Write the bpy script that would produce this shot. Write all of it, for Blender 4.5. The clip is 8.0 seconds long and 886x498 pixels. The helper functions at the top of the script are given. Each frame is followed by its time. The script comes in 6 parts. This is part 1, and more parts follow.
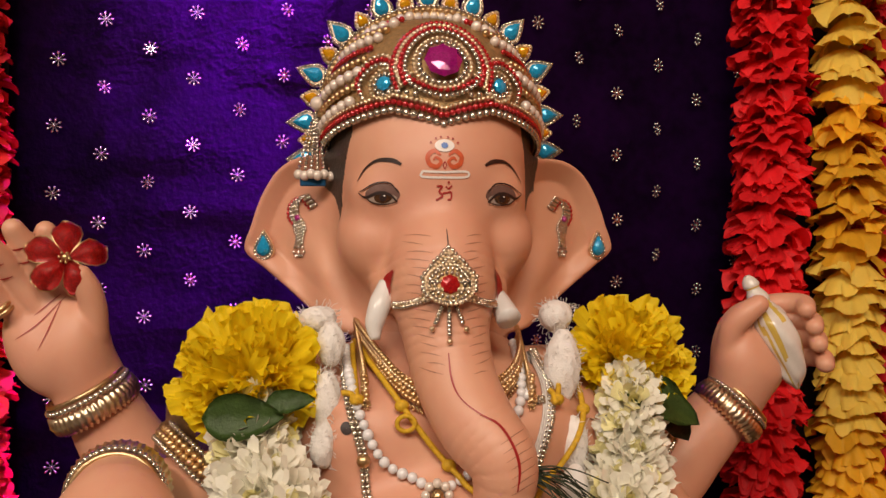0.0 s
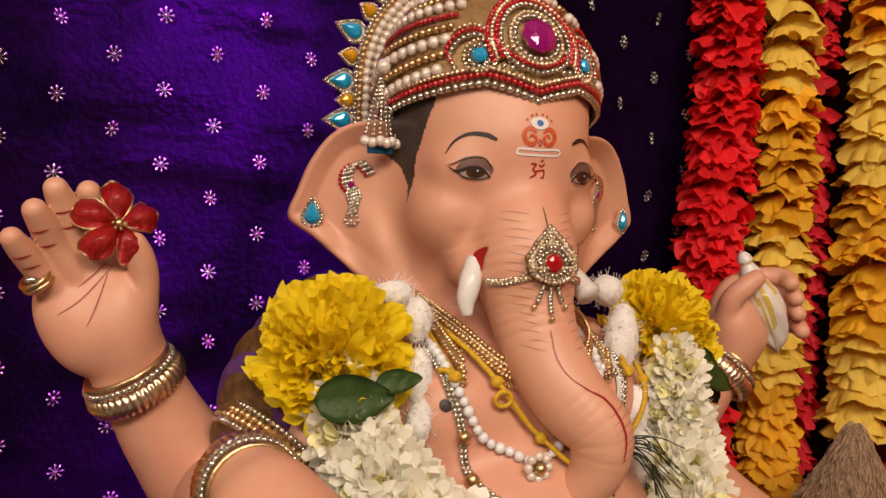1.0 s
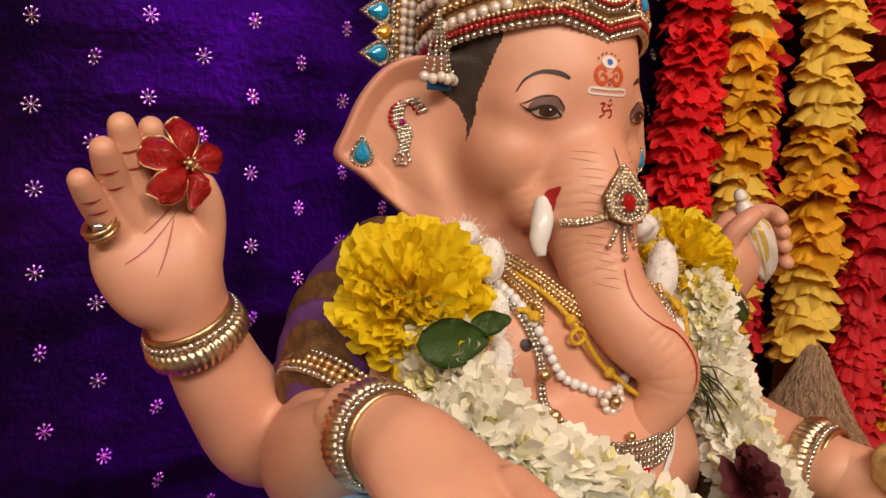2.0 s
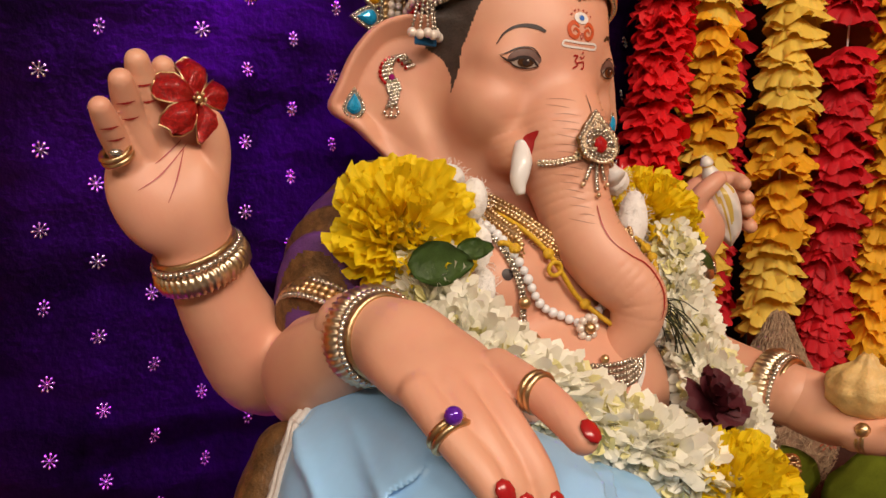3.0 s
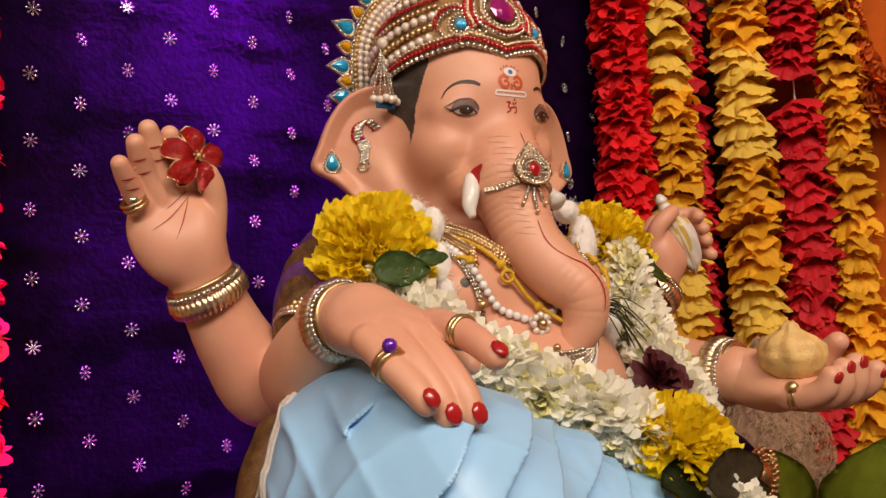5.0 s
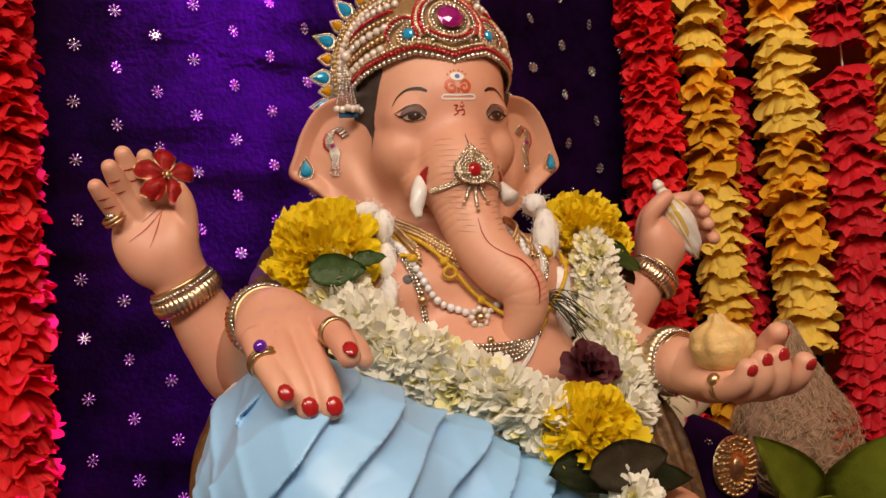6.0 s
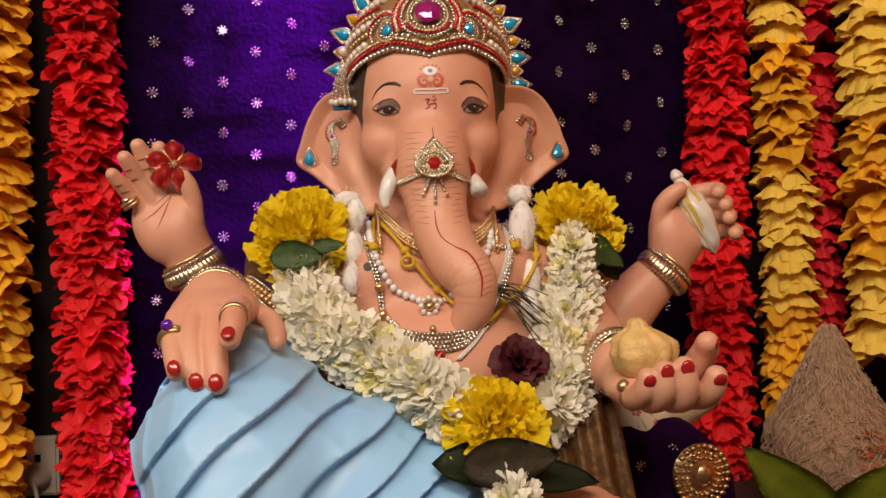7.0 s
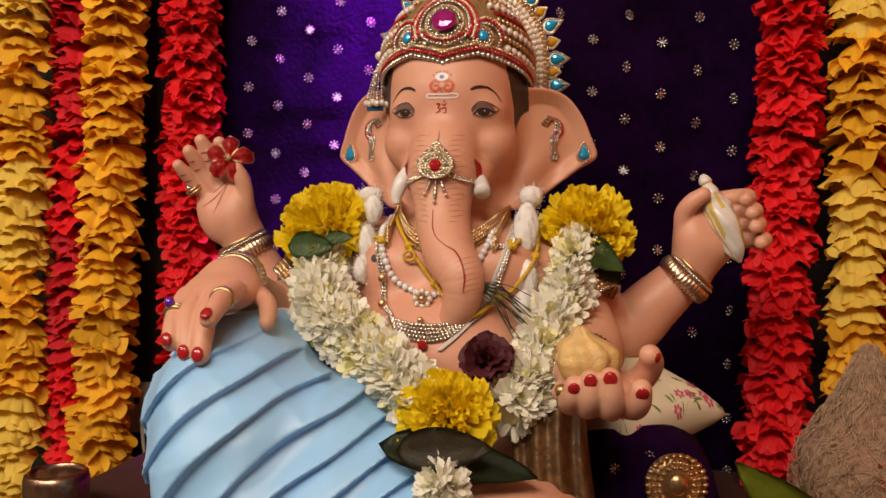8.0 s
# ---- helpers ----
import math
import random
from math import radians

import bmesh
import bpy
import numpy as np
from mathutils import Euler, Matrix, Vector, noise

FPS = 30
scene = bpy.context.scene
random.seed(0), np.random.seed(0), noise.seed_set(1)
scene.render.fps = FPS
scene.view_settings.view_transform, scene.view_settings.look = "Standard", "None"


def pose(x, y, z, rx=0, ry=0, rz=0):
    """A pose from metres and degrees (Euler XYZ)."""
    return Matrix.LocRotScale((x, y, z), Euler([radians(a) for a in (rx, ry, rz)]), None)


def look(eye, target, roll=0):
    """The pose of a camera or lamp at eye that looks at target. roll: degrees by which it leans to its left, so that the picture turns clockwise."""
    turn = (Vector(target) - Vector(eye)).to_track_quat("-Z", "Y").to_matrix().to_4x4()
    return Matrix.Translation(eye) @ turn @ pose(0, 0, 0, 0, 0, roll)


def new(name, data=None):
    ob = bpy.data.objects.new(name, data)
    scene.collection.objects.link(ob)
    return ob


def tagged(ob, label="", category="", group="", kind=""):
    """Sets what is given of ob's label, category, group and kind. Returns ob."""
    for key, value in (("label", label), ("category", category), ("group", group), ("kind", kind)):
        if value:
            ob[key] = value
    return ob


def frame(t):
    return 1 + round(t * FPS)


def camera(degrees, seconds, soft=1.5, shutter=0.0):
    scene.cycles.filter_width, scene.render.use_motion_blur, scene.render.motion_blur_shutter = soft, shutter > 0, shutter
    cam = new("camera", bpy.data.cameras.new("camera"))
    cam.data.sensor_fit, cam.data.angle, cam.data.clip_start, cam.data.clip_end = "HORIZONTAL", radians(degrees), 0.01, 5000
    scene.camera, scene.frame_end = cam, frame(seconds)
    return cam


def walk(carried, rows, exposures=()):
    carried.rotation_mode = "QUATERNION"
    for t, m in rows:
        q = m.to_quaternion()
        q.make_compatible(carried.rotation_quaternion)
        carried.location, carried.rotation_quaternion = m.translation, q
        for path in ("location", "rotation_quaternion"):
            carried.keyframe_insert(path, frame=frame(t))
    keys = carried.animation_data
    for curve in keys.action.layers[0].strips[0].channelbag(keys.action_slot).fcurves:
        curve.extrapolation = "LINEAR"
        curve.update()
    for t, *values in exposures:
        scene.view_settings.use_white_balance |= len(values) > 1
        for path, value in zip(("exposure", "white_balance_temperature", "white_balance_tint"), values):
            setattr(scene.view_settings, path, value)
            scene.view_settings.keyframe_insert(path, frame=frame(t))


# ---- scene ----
cam = camera(59.0, 8.0)
METRES, EYE, TILT, LEAN, TURN = 1.0, 1.1, 0.0, 0.0, -7.2
ROWS = [
    (0.0, 0.0, 0.0, 0.0, 0.0, 0.0, -0.0),
    (0.5, -0.0769, 0.0084, 0.0084, -7.42, -1.91, -1.18),
    (1.0, -0.1604, 0.023, 0.0151, -14.18, -3.82, -2.08),
    (1.5, -0.2206, 0.0483, 0.0126, -19.73, -6.05, -2.41),
    (2.0, -0.267, 0.0668, 0.0126, -23.9, -8.11, -2.38),
    (3.5, -0.2865, -0.0011, -0.0629, -25.5, -3.75, -1.5),
    (4.0, -0.2915, -0.0272, -0.0842, -25.04, 0.09, -0.03),
    (4.5, -0.2944, -0.0402, -0.1068, -24.83, 3.05, 1.84),
    (6.0, -0.1344, -0.1519, -0.1001, -10.64, 2.25, 4.36),
    (6.5, -0.0372, -0.173, -0.0944, -3.15, 1.17, 3.6),
    (7.0, 0.0547, -0.1862, -0.0913, 4.39, 0.49, 1.95),
    (7.5, 0.1344, -0.1903, -0.0863, 11.34, -0.33, 0.1),
    (8.0, 0.2129, -0.1967, -0.0735, 18.08, -1.32, -0.83),
]
walk(cam, [(t, pose(-0.0565, 0, EYE, TILT, LEAN, TURN) @ pose(METRES * x, METRES * y, METRES * z, 90 + pitch, roll, yaw)) for t, x, y, z, yaw, pitch, roll in ROWS],
     exposures=((0.0, -0.12), (1.0, 0.0), (2.0, 0.08), (4.5, 0.08), (6.0, 0.02), (8.0, -0.05)))

# ---- world and lights ----
world = bpy.data.worlds.new("world")
scene.world = world
world.use_nodes = True
world.node_tree.nodes["Background"].inputs[0].default_value = (0.9, 0.85, 0.8, 1)
world.node_tree.nodes["Background"].inputs[1].default_value = 0.02


def area_lamp(name, where, target, size, watts, colour, spread=180):
    data = bpy.data.lights.new(name, "AREA")
    data.shape, data.size, data.size_y = "RECTANGLE", size[0], size[1]
    data.energy, data.color = watts, colour
    data.spread = radians(spread)
    ob = new(name, data)
    ob.matrix_world = look(where, target)
    return ob


area_lamp("room_light", (-0.14, -1.05, 2.20), (0.05, 0.45, 1.0), (1.1, 0.5), 29, (1.0, 0.81, 0.64))
# added fill lamp that brightens the left side; no such fixture is seen
area_lamp("left_fill_light", (-1.25, -0.75, 2.0), (-0.05, 0.4, 0.95), (1.2, 0.15), 14, (1.0, 0.85, 0.72))
area_lamp("led_light", (-0.15, 0.70, 1.66), (-0.14, 0.765, 1.16), (0.16, 0.02), 6.6, (0.48, 0.012, 0.95), 40)

# ---- materials ----


def mat(name, colour, rough=0.5, metal=0.0, dark=0.75, scale=60.0, bump=0.0, bump_scale=300.0, sheen=0.0, vary=0.0,
        sss=0.0, coat=0.0, emit=0.0, spec=0.5, ramp=None, trans=0.0):
    """A surface with coarse and fine variation of its colour, fine relief, and variation from piece to piece."""
    m = bpy.data.materials.new(name)
    m.use_nodes = True
    n, l = m.node_tree.nodes, m.node_tree.links
    b = n["Principled BSDF"]
    b.inputs["Roughness"].default_value, b.inputs["Metallic"].default_value = rough, metal
    b.inputs["Specular IOR Level"].default_value = spec
    if sheen:
        b.inputs["Sheen Weight"].default_value, b.inputs["Sheen Roughness"].default_value = sheen, 0.35
        b.inputs["Sheen Tint"].default_value = (*[min(1, c * 3 + 0.1) for c in colour], 1)
    if coat:
        b.inputs["Coat Weight"].default_value, b.inputs["Coat Roughness"].default_value = coat, 0.12
    if sss:
        b.inputs["Subsurface Weight"].default_value, b.inputs["Subsurface Scale"].default_value = sss, 0.004
        b.inputs["Subsurface Radius"].default_value = (1.0, 0.5, 0.3)
    tc = n.new("ShaderNodeTexCoord")
    n1, n2 = n.new("ShaderNodeTexNoise"), n.new("ShaderNodeTexNoise")
    n1.inputs["Scale"].default_value, n2.inputs["Scale"].default_value = scale, scale * 9
    n1.inputs["Detail"].default_value = 4
    l.new(tc.outputs["Object"], n1.inputs["Vector"]), l.new(tc.outputs["Object"], n2.inputs["Vector"])
    add = n.new("ShaderNodeMath")
    add.operation = "MULTIPLY_ADD"
    add.inputs[1].default_value = 0.35
    l.new(n2.outputs["Fac"], add.inputs[0]), l.new(n1.outputs["Fac"], add.inputs[2])
    cr = n.new("ShaderNodeValToRGB")
    cr.color_ramp.elements[0].position, cr.color_ramp.elements[1].position = 0.45, 0.85
    cr.color_ramp.elements[0].color = (*(ramp if ramp else [c * dark for c in colour]), 1)
    cr.color_ramp.elements[1].color = (*colour, 1)
    l.new(add.outputs[0], cr.inputs["Fac"])
    out = cr.outputs["Color"]
    if vary:
        info, hsv, mr = n.new("ShaderNodeObjectInfo"), n.new("ShaderNodeHueSaturation"), n.new("ShaderNodeMapRange")
        mr.inputs["To Min"].default_value, mr.inputs["To Max"].default_value = 1 - vary, 1 + vary
        l.new(info.outputs["Random"], mr.inputs["Value"]), l.new(mr.outputs[0], hsv.inputs["Value"])
        l.new(out, hsv.inputs["Color"])
        out = hsv.outputs["Color"]
    l.new(out, b.inputs["Base Color"])
    if bump:
        nb, bp = n.new("ShaderNodeTexNoise"), n.new("ShaderNodeBump")
        nb.inputs["Scale"].default_value, nb.inputs["Detail"].default_value = bump_scale, 3
        bp.inputs["Strength"].default_value, bp.inputs["Distance"].default_value = bump, 0.001
        l.new(tc.outputs["Object"], nb.inputs["Vector"]), l.new(nb.outputs["Fac"], bp.inputs["Height"])
        l.new(bp.outputs["Normal"], b.inputs["Normal"])
    if trans:
        tl_, mx = n.new("ShaderNodeBsdfTranslucent"), n.new("ShaderNodeMixShader")
        mx.inputs[0].default_value = trans
        l.new(out, tl_.inputs["Color"]), l.new(b.outputs[0], mx.inputs[1]), l.new(tl_.outputs[0], mx.inputs[2])
        l.new(mx.outputs[0], n["Material Output"].inputs["Surface"])
    if emit:
        b.inputs["Emission Color"].default_value, b.inputs["Emission Strength"].default_value = (*colour, 1), emit
    return m


def gem(name, colour, rough=0.08):
    """Foil-backed cut glass: bright, mirror-like colour under a clear coat."""
    return mat(name, colour, rough, 0.30, 0.62, 900, coat=1.0)


SKIN = mat("painted_skin", (0.69, 0.370, 0.240), 0.46, 0, 0.9, 11, 0.05, 700, sss=0.08, ramp=(0.67, 0.315, 0.215))
PINK = mat("rosy_paint", (0.60, 0.25, 0.18), 0.45, 0, 0.9, 25, 0.05, 700, sss=0.1)
HAIR = mat("dark_hair_paint", (0.058, 0.043, 0.037), 0.5, 0, 0.6, 150, 0.4, 500)
INK = mat("dark_line_paint", (0.03, 0.014, 0.012), 0.45, 0, 0.7, 300)
LID = mat("smoky_eye_paint", (0.17, 0.088, 0.072), 0.5, 0, 0.75, 300)
EYE_WHITE = mat("eye_white_paint", (0.40, 0.31, 0.26), 0.25, 0, 0.9, 200, coat=0.5)
IRIS = mat("brown_iris_paint", (0.085, 0.036, 0.016), 0.2, 0, 0.4, 900, coat=0.6)
# darker skin tone for the shade in the trunk's fine creases
CREASE_SHADE = mat("crease_shade", (0.40, 0.185, 0.115), 0.5, 0, 0.8, 300)
NAIL = mat("red_nail_paint", (0.42, 0.012, 0.015), 0.22, 0, 0.8, 200, coat=0.5)
RED_LINE = mat("red_line_paint", (0.36, 0.012, 0.014), 0.4, 0, 0.8, 200)
ORANGE_MARK = mat("orange_mark_paint", (0.62, 0.10, 0.03), 0.4, 0, 0.75, 300)
WHITE_MARK = mat("white_mark_paint", (0.80, 0.74, 0.70), 0.4, 0, 0.9, 300)
BLUE_MARK = mat("blue_mark_paint", (0.05, 0.16, 0.5), 0.4, 0, 0.9, 300)
TUSK = mat("white_tusk_paint", (0.78, 0.76, 0.74), 0.3, 0, 0.94, 120, coat=0.3)
GOLD = mat("gold_metal", (0.76, 0.54, 0.29), 0.34, 1.0, 0.7, 200, 0.25, 500)
GOLD_PALE = mat("pale_gold_metal", (0.90, 0.73, 0.51), 0.32, 1.0, 0.75, 220, 0.25, 500)
CAP_GOLD = mat("gold_leaf", (0.80, 0.54, 0.26), 0.5, 0.55, 0.7, 250, 0.5, 600)
OLD_GOLD = mat("antique_gold_metal", (0.40, 0.26, 0.12), 0.42, 1.0, 0.5, 300, 0.3, 700)
CRYSTAL = mat("clear_crystal", (0.86, 0.78, 0.66), 0.14, 0.85, 0.22, 900, coat=1.0)
RED_STONE = gem("red_stone", (0.55, 0.01, 0.015))
MAGENTA = gem("magenta_stone", (0.42, 0.008, 0.22))
BLUE_STONE = gem("blue_stone", (0.02, 0.47, 0.90))
AMBER = gem("amber_stone", (0.95, 0.46, 0.01))
VIOLET = gem("violet_stone", (0.16, 0.02, 0.55))
PEARL = mat("pearl", (0.80, 0.70, 0.62), 0.22, 0.15, 0.88, 300, coat=0.7)
BEAD_WHITE = mat("white_bead", (0.80, 0.80, 0.82), 0.25, 0, 0.93, 300, coat=0.5)
VELVET = mat("indigo_velvet", (0.022, 0.0018, 0.045), 0.75, 0, 0.25, 12, 0.8, 160, spec=0.05)
SILVER = mat("silver_sequin", (0.80, 0.79, 0.80), 0.26, 0.95, 0.6, 500)
CLOTH_RED = mat("red_cloth_petal", (0.93, 0.014, 0.022), 0.65, 0, 0.86, 60, 0.3, 900, vary=0.15, trans=0.30)
CLOTH_CRIMSON = mat("crimson_cloth_petal", (0.72, 0.010, 0.024), 0.65, 0, 0.85, 60, 0.3, 900, vary=0.18, trans=0.25)
CLOTH_YELLOW = mat("yellow_cloth_petal", (0.96, 0.53, 0.022), 0.65, 0, 0.88, 60, 0.3, 900, vary=0.20, trans=0.28)
CLOTH_PALE = mat("pale_yellow_cloth_petal", (0.97, 0.71, 0.11), 0.65, 0, 0.9, 60, 0.3, 900, vary=0.10, trans=0.28)
MARIGOLD = mat("marigold_petal", (0.98, 0.77, 0.010), 0.6, 0, 0.94, 120, 0.2, 900, vary=0.06, trans=0.35)
WHITE_PETAL = mat("white_petal", (0.96, 0.94, 0.82), 0.55, 0, 0.95, 150, 0.2, 900, vary=0.05, trans=0.25)
CREAM_PETAL = mat("cream_petal", (0.88, 0.82, 0.42), 0.55, 0, 0.85, 150, 0.2, 900)
ROSE = mat("dark_rose_petal", (0.085, 0.004, 0.012), 0.6, 0, 0.5, 150, 0.3, 900)
LEAF = mat("green_leaf", (0.085, 0.165, 0.035), 0.45, 0, 0.55, 90, 0.4, 600)
LEAF_DARK = mat("dark_leaf", (0.030, 0.045, 0.018), 0.5, 0, 0.5, 90, 0.4, 600)
WITHERED = mat("withered_leaf", (0.085, 0.066, 0.034), 0.55, 0, 0.5, 90, 0.5, 500)
BETEL = mat("bright_leaf", (0.34, 0.42, 0.04), 0.45, 0, 0.7, 60, 0.3, 500)
SATIN = mat("pale_blue_satin", (0.34, 0.63, 0.97), 0.38, 0, 0.94, 30, 0.06, 1500, sheen=0.1)
COTTON = mat("white_cotton_wool", (0.90, 0.87, 0.84), 0.95, 0, 0.93, 200, 0.8, 900, sheen=0.4)
THREAD = mat("yellow_thread", (0.70, 0.42, 0.015), 0.65, 0, 0.7, 500, 0.4, 1500)
WHITE_THREAD = mat("white_thread", (0.76, 0.72, 0.68), 0.7, 0, 0.8, 500, 0.4, 1500)
MODAK = mat("steamed_dough", (0.76, 0.50, 0.19), 0.55, 0, 0.75, 120, 0.5, 500, sss=0.1)
SHELL_WHITE = mat("shell_white", (0.76, 0.72, 0.66), 0.35, 0, 0.9, 90, coat=0.3)
SHELL_GOLD = mat("shell_yellow", (0.66, 0.48, 0.10), 0.35, 0, 0.8, 90, coat=0.3)
ENAMEL_RED = mat("red_glitter_enamel", (0.82, 0.016, 0.016), 0.28, 0.25, 0.45, 700, 0.9, 1400, coat=0.5)
COIR = mat("coconut_fibre", (0.44, 0.26, 0.165), 0.95, 0, 0.4, 120, 1.0, 700)
BROCADE = mat("brown_brocade", (0.20, 0.10, 0.035), 0.5, 0.2, 0.35, 150, 0.6, 500)
PURPLE_CLOTH = mat("purple_gold_cloth", (0.13, 0.04, 0.20), 0.6, 0, 0.6, 90, 0.3, 800)
PRINT = mat("cream_printed_cotton", (0.72, 0.66, 0.48), 0.7, 0, 0.9, 50, 0.2, 900)
PRINT_PINK = mat("pink_print", (0.62, 0.08, 0.20), 0.7, 0, 0.75, 400)
PRINT_GREEN = mat("green_print", (0.16, 0.24, 0.06), 0.7, 0, 0.75, 400)
BLACK = mat("dark_wood_panel", (0.012, 0.007, 0.006), 0.6, 0, 0.6, 30, 0.3, 200)
ORANGE = mat("orange_cloth", (0.80, 0.17, 0.012), 0.7, 0, 0.85, 20, 0.3, 700, sheen=0.1)
WALL = mat("warm_wall_paint", (0.40, 0.32, 0.25), 0.8, 0, 0.9, 8, 0.2, 200)
FLOOR = mat("floor_tile", (0.45, 0.40, 0.34), 0.4, 0, 0.85, 12)
TABLE = mat("dark_table_cloth", (0.06, 0.018, 0.014), 0.8, 0, 0.7, 40, 0.3, 900)
PLASTIC = mat("ivory_plastic", (0.66, 0.60, 0.52), 0.4, 0, 0.92, 60)
BRASS = mat("aged_brass", (0.56, 0.36, 0.24), 0.3, 1.0, 0.5, 60, 0.2, 200)

# ---- helpers of this scene ----


def part(name, bm, material, parent=None, label=""):
    """Links a bmesh as one mesh object, under a thing or a part."""
    me = bpy.data.meshes.new(name)
    bm.to_mesh(me)
    bm.free()
    for mm in (material if isinstance(material, (list, tuple)) else [material]):
        me.materials.append(mm)
    ob = new(name, me)
    ob.parent = parent
    return tagged(ob, label)


def empty(name, label, category, group="", kind="", at=(0, 0, 0)):
    ob = new(name)
    ob.empty_display_size = 0.02
    ob.location = at
    return tagged(ob, label, category, group, kind)


def smooth(bm):
    for f in bm.faces:
        f.smooth = True
    return bm


def box(bm, lo, hi, m=None, idx=0):
    c = [(a + b) / 2 for a, b in zip(lo, hi)]
    s = [b - a for a, b in zip(lo, hi)]
    vs = bmesh.ops.create_cube(bm, size=1, matrix=(m or Matrix()) @ Matrix.LocRotScale(c, None, s))["verts"]
    for f in {f for v in vs for f in v.link_faces}:
        f.material_index = idx
    return vs


def ball(bm, c, r, idx=0, u=10, v=7, m=None):
    s = r if isinstance(r, (tuple, list)) else (r, r, r)
    vs = bmesh.ops.create_uvsphere(bm, u_segments=u, v_segments=v, radius=1, matrix=Matrix.Translation(c) @ (m or Matrix()) @ Matrix.Diagonal((*s, 1)))["verts"]
    for f in {f for w in vs for f in w.link_faces}:
        f.material_index, f.smooth = idx, True
    return vs


def spline(pts, n):
    """A smooth curve through pts (any number of columns), n points per span."""
    p = np.array(pts, float)
    q = np.vstack([2 * p[0] - p[1], p, 2 * p[-1] - p[-2]])
    out = []
    for i in range(1, len(q) - 2):
        a, b, c, d = q[i - 1:i + 3]
        for t in np.linspace(0, 1, n, endpoint=False):
            out.append(0.5 * (2 * b + (c - a) * t + (2 * a - 5 * b + 4 * c - d) * t * t + (3 * b - a - 3 * c + d) * t ** 3))
    return np.array(out + [q[-2]])


def tube(bm, pts, radius, seg=8, idx=0, closed=False, flat=1.0):
    """A tube along pts; radius is a number or one for each point."""
    p = [Vector(a[:3]) for a in pts]
    rs = radius if hasattr(radius, "__len__") else [radius] * len(p)
    rings, side = [], None
    for i, a in enumerate(p):
        d = (p[(i + 1) % len(p)] - p[i - 1]) if closed else (p[min(i + 1, len(p) - 1)] - p[max(i - 1, 0)])
        d = d.normalized() if d.length else Vector((0, 0, 1))
        if side is None:
            side = d.orthogonal().normalized()
        side = (side - d * side.dot(d)).normalized()
        up = d.cross(side)
        rings.append([bm.verts.new(a + (side * math.cos(2 * math.pi * k / seg) + up * math.sin(2 * math.pi * k / seg) * flat) * rs[i]) for k in range(seg)])
    for i in range(len(p) if closed else len(p) - 1):
        r, q = rings[i], rings[(i + 1) % len(p)]
        for k in range(seg):
            f = bm.faces.new((r[k], r[(k + 1) % seg], q[(k + 1) % seg], q[k]))
            f.material_index, f.smooth = idx, True
    if not closed:
        for r in (rings[0], rings[-1]):
            bm.faces.new(r).material_index = idx
    return bm


def lathe(bm, profile, seg=24, m=None, idx=0):
    """A solid of revolution round z: profile rows of radius and height."""
    m = m or Matrix()
    rings = [[bm.verts.new(m @ Vector((r * math.cos(2 * math.pi * k / seg), r * math.sin(2 * math.pi * k / seg), z))) for k in range(seg)] for r, z in profile]
    for a, b in zip(rings, rings[1:]):
        for k in range(seg):
            f = bm.faces.new((a[k], a[(k + 1) % seg], b[(k + 1) % seg], b[k]))
            f.material_index, f.smooth = idx, True
    for r in (rings[0], rings[-1]):
        bm.faces.new(r).material_index = idx
    return bm


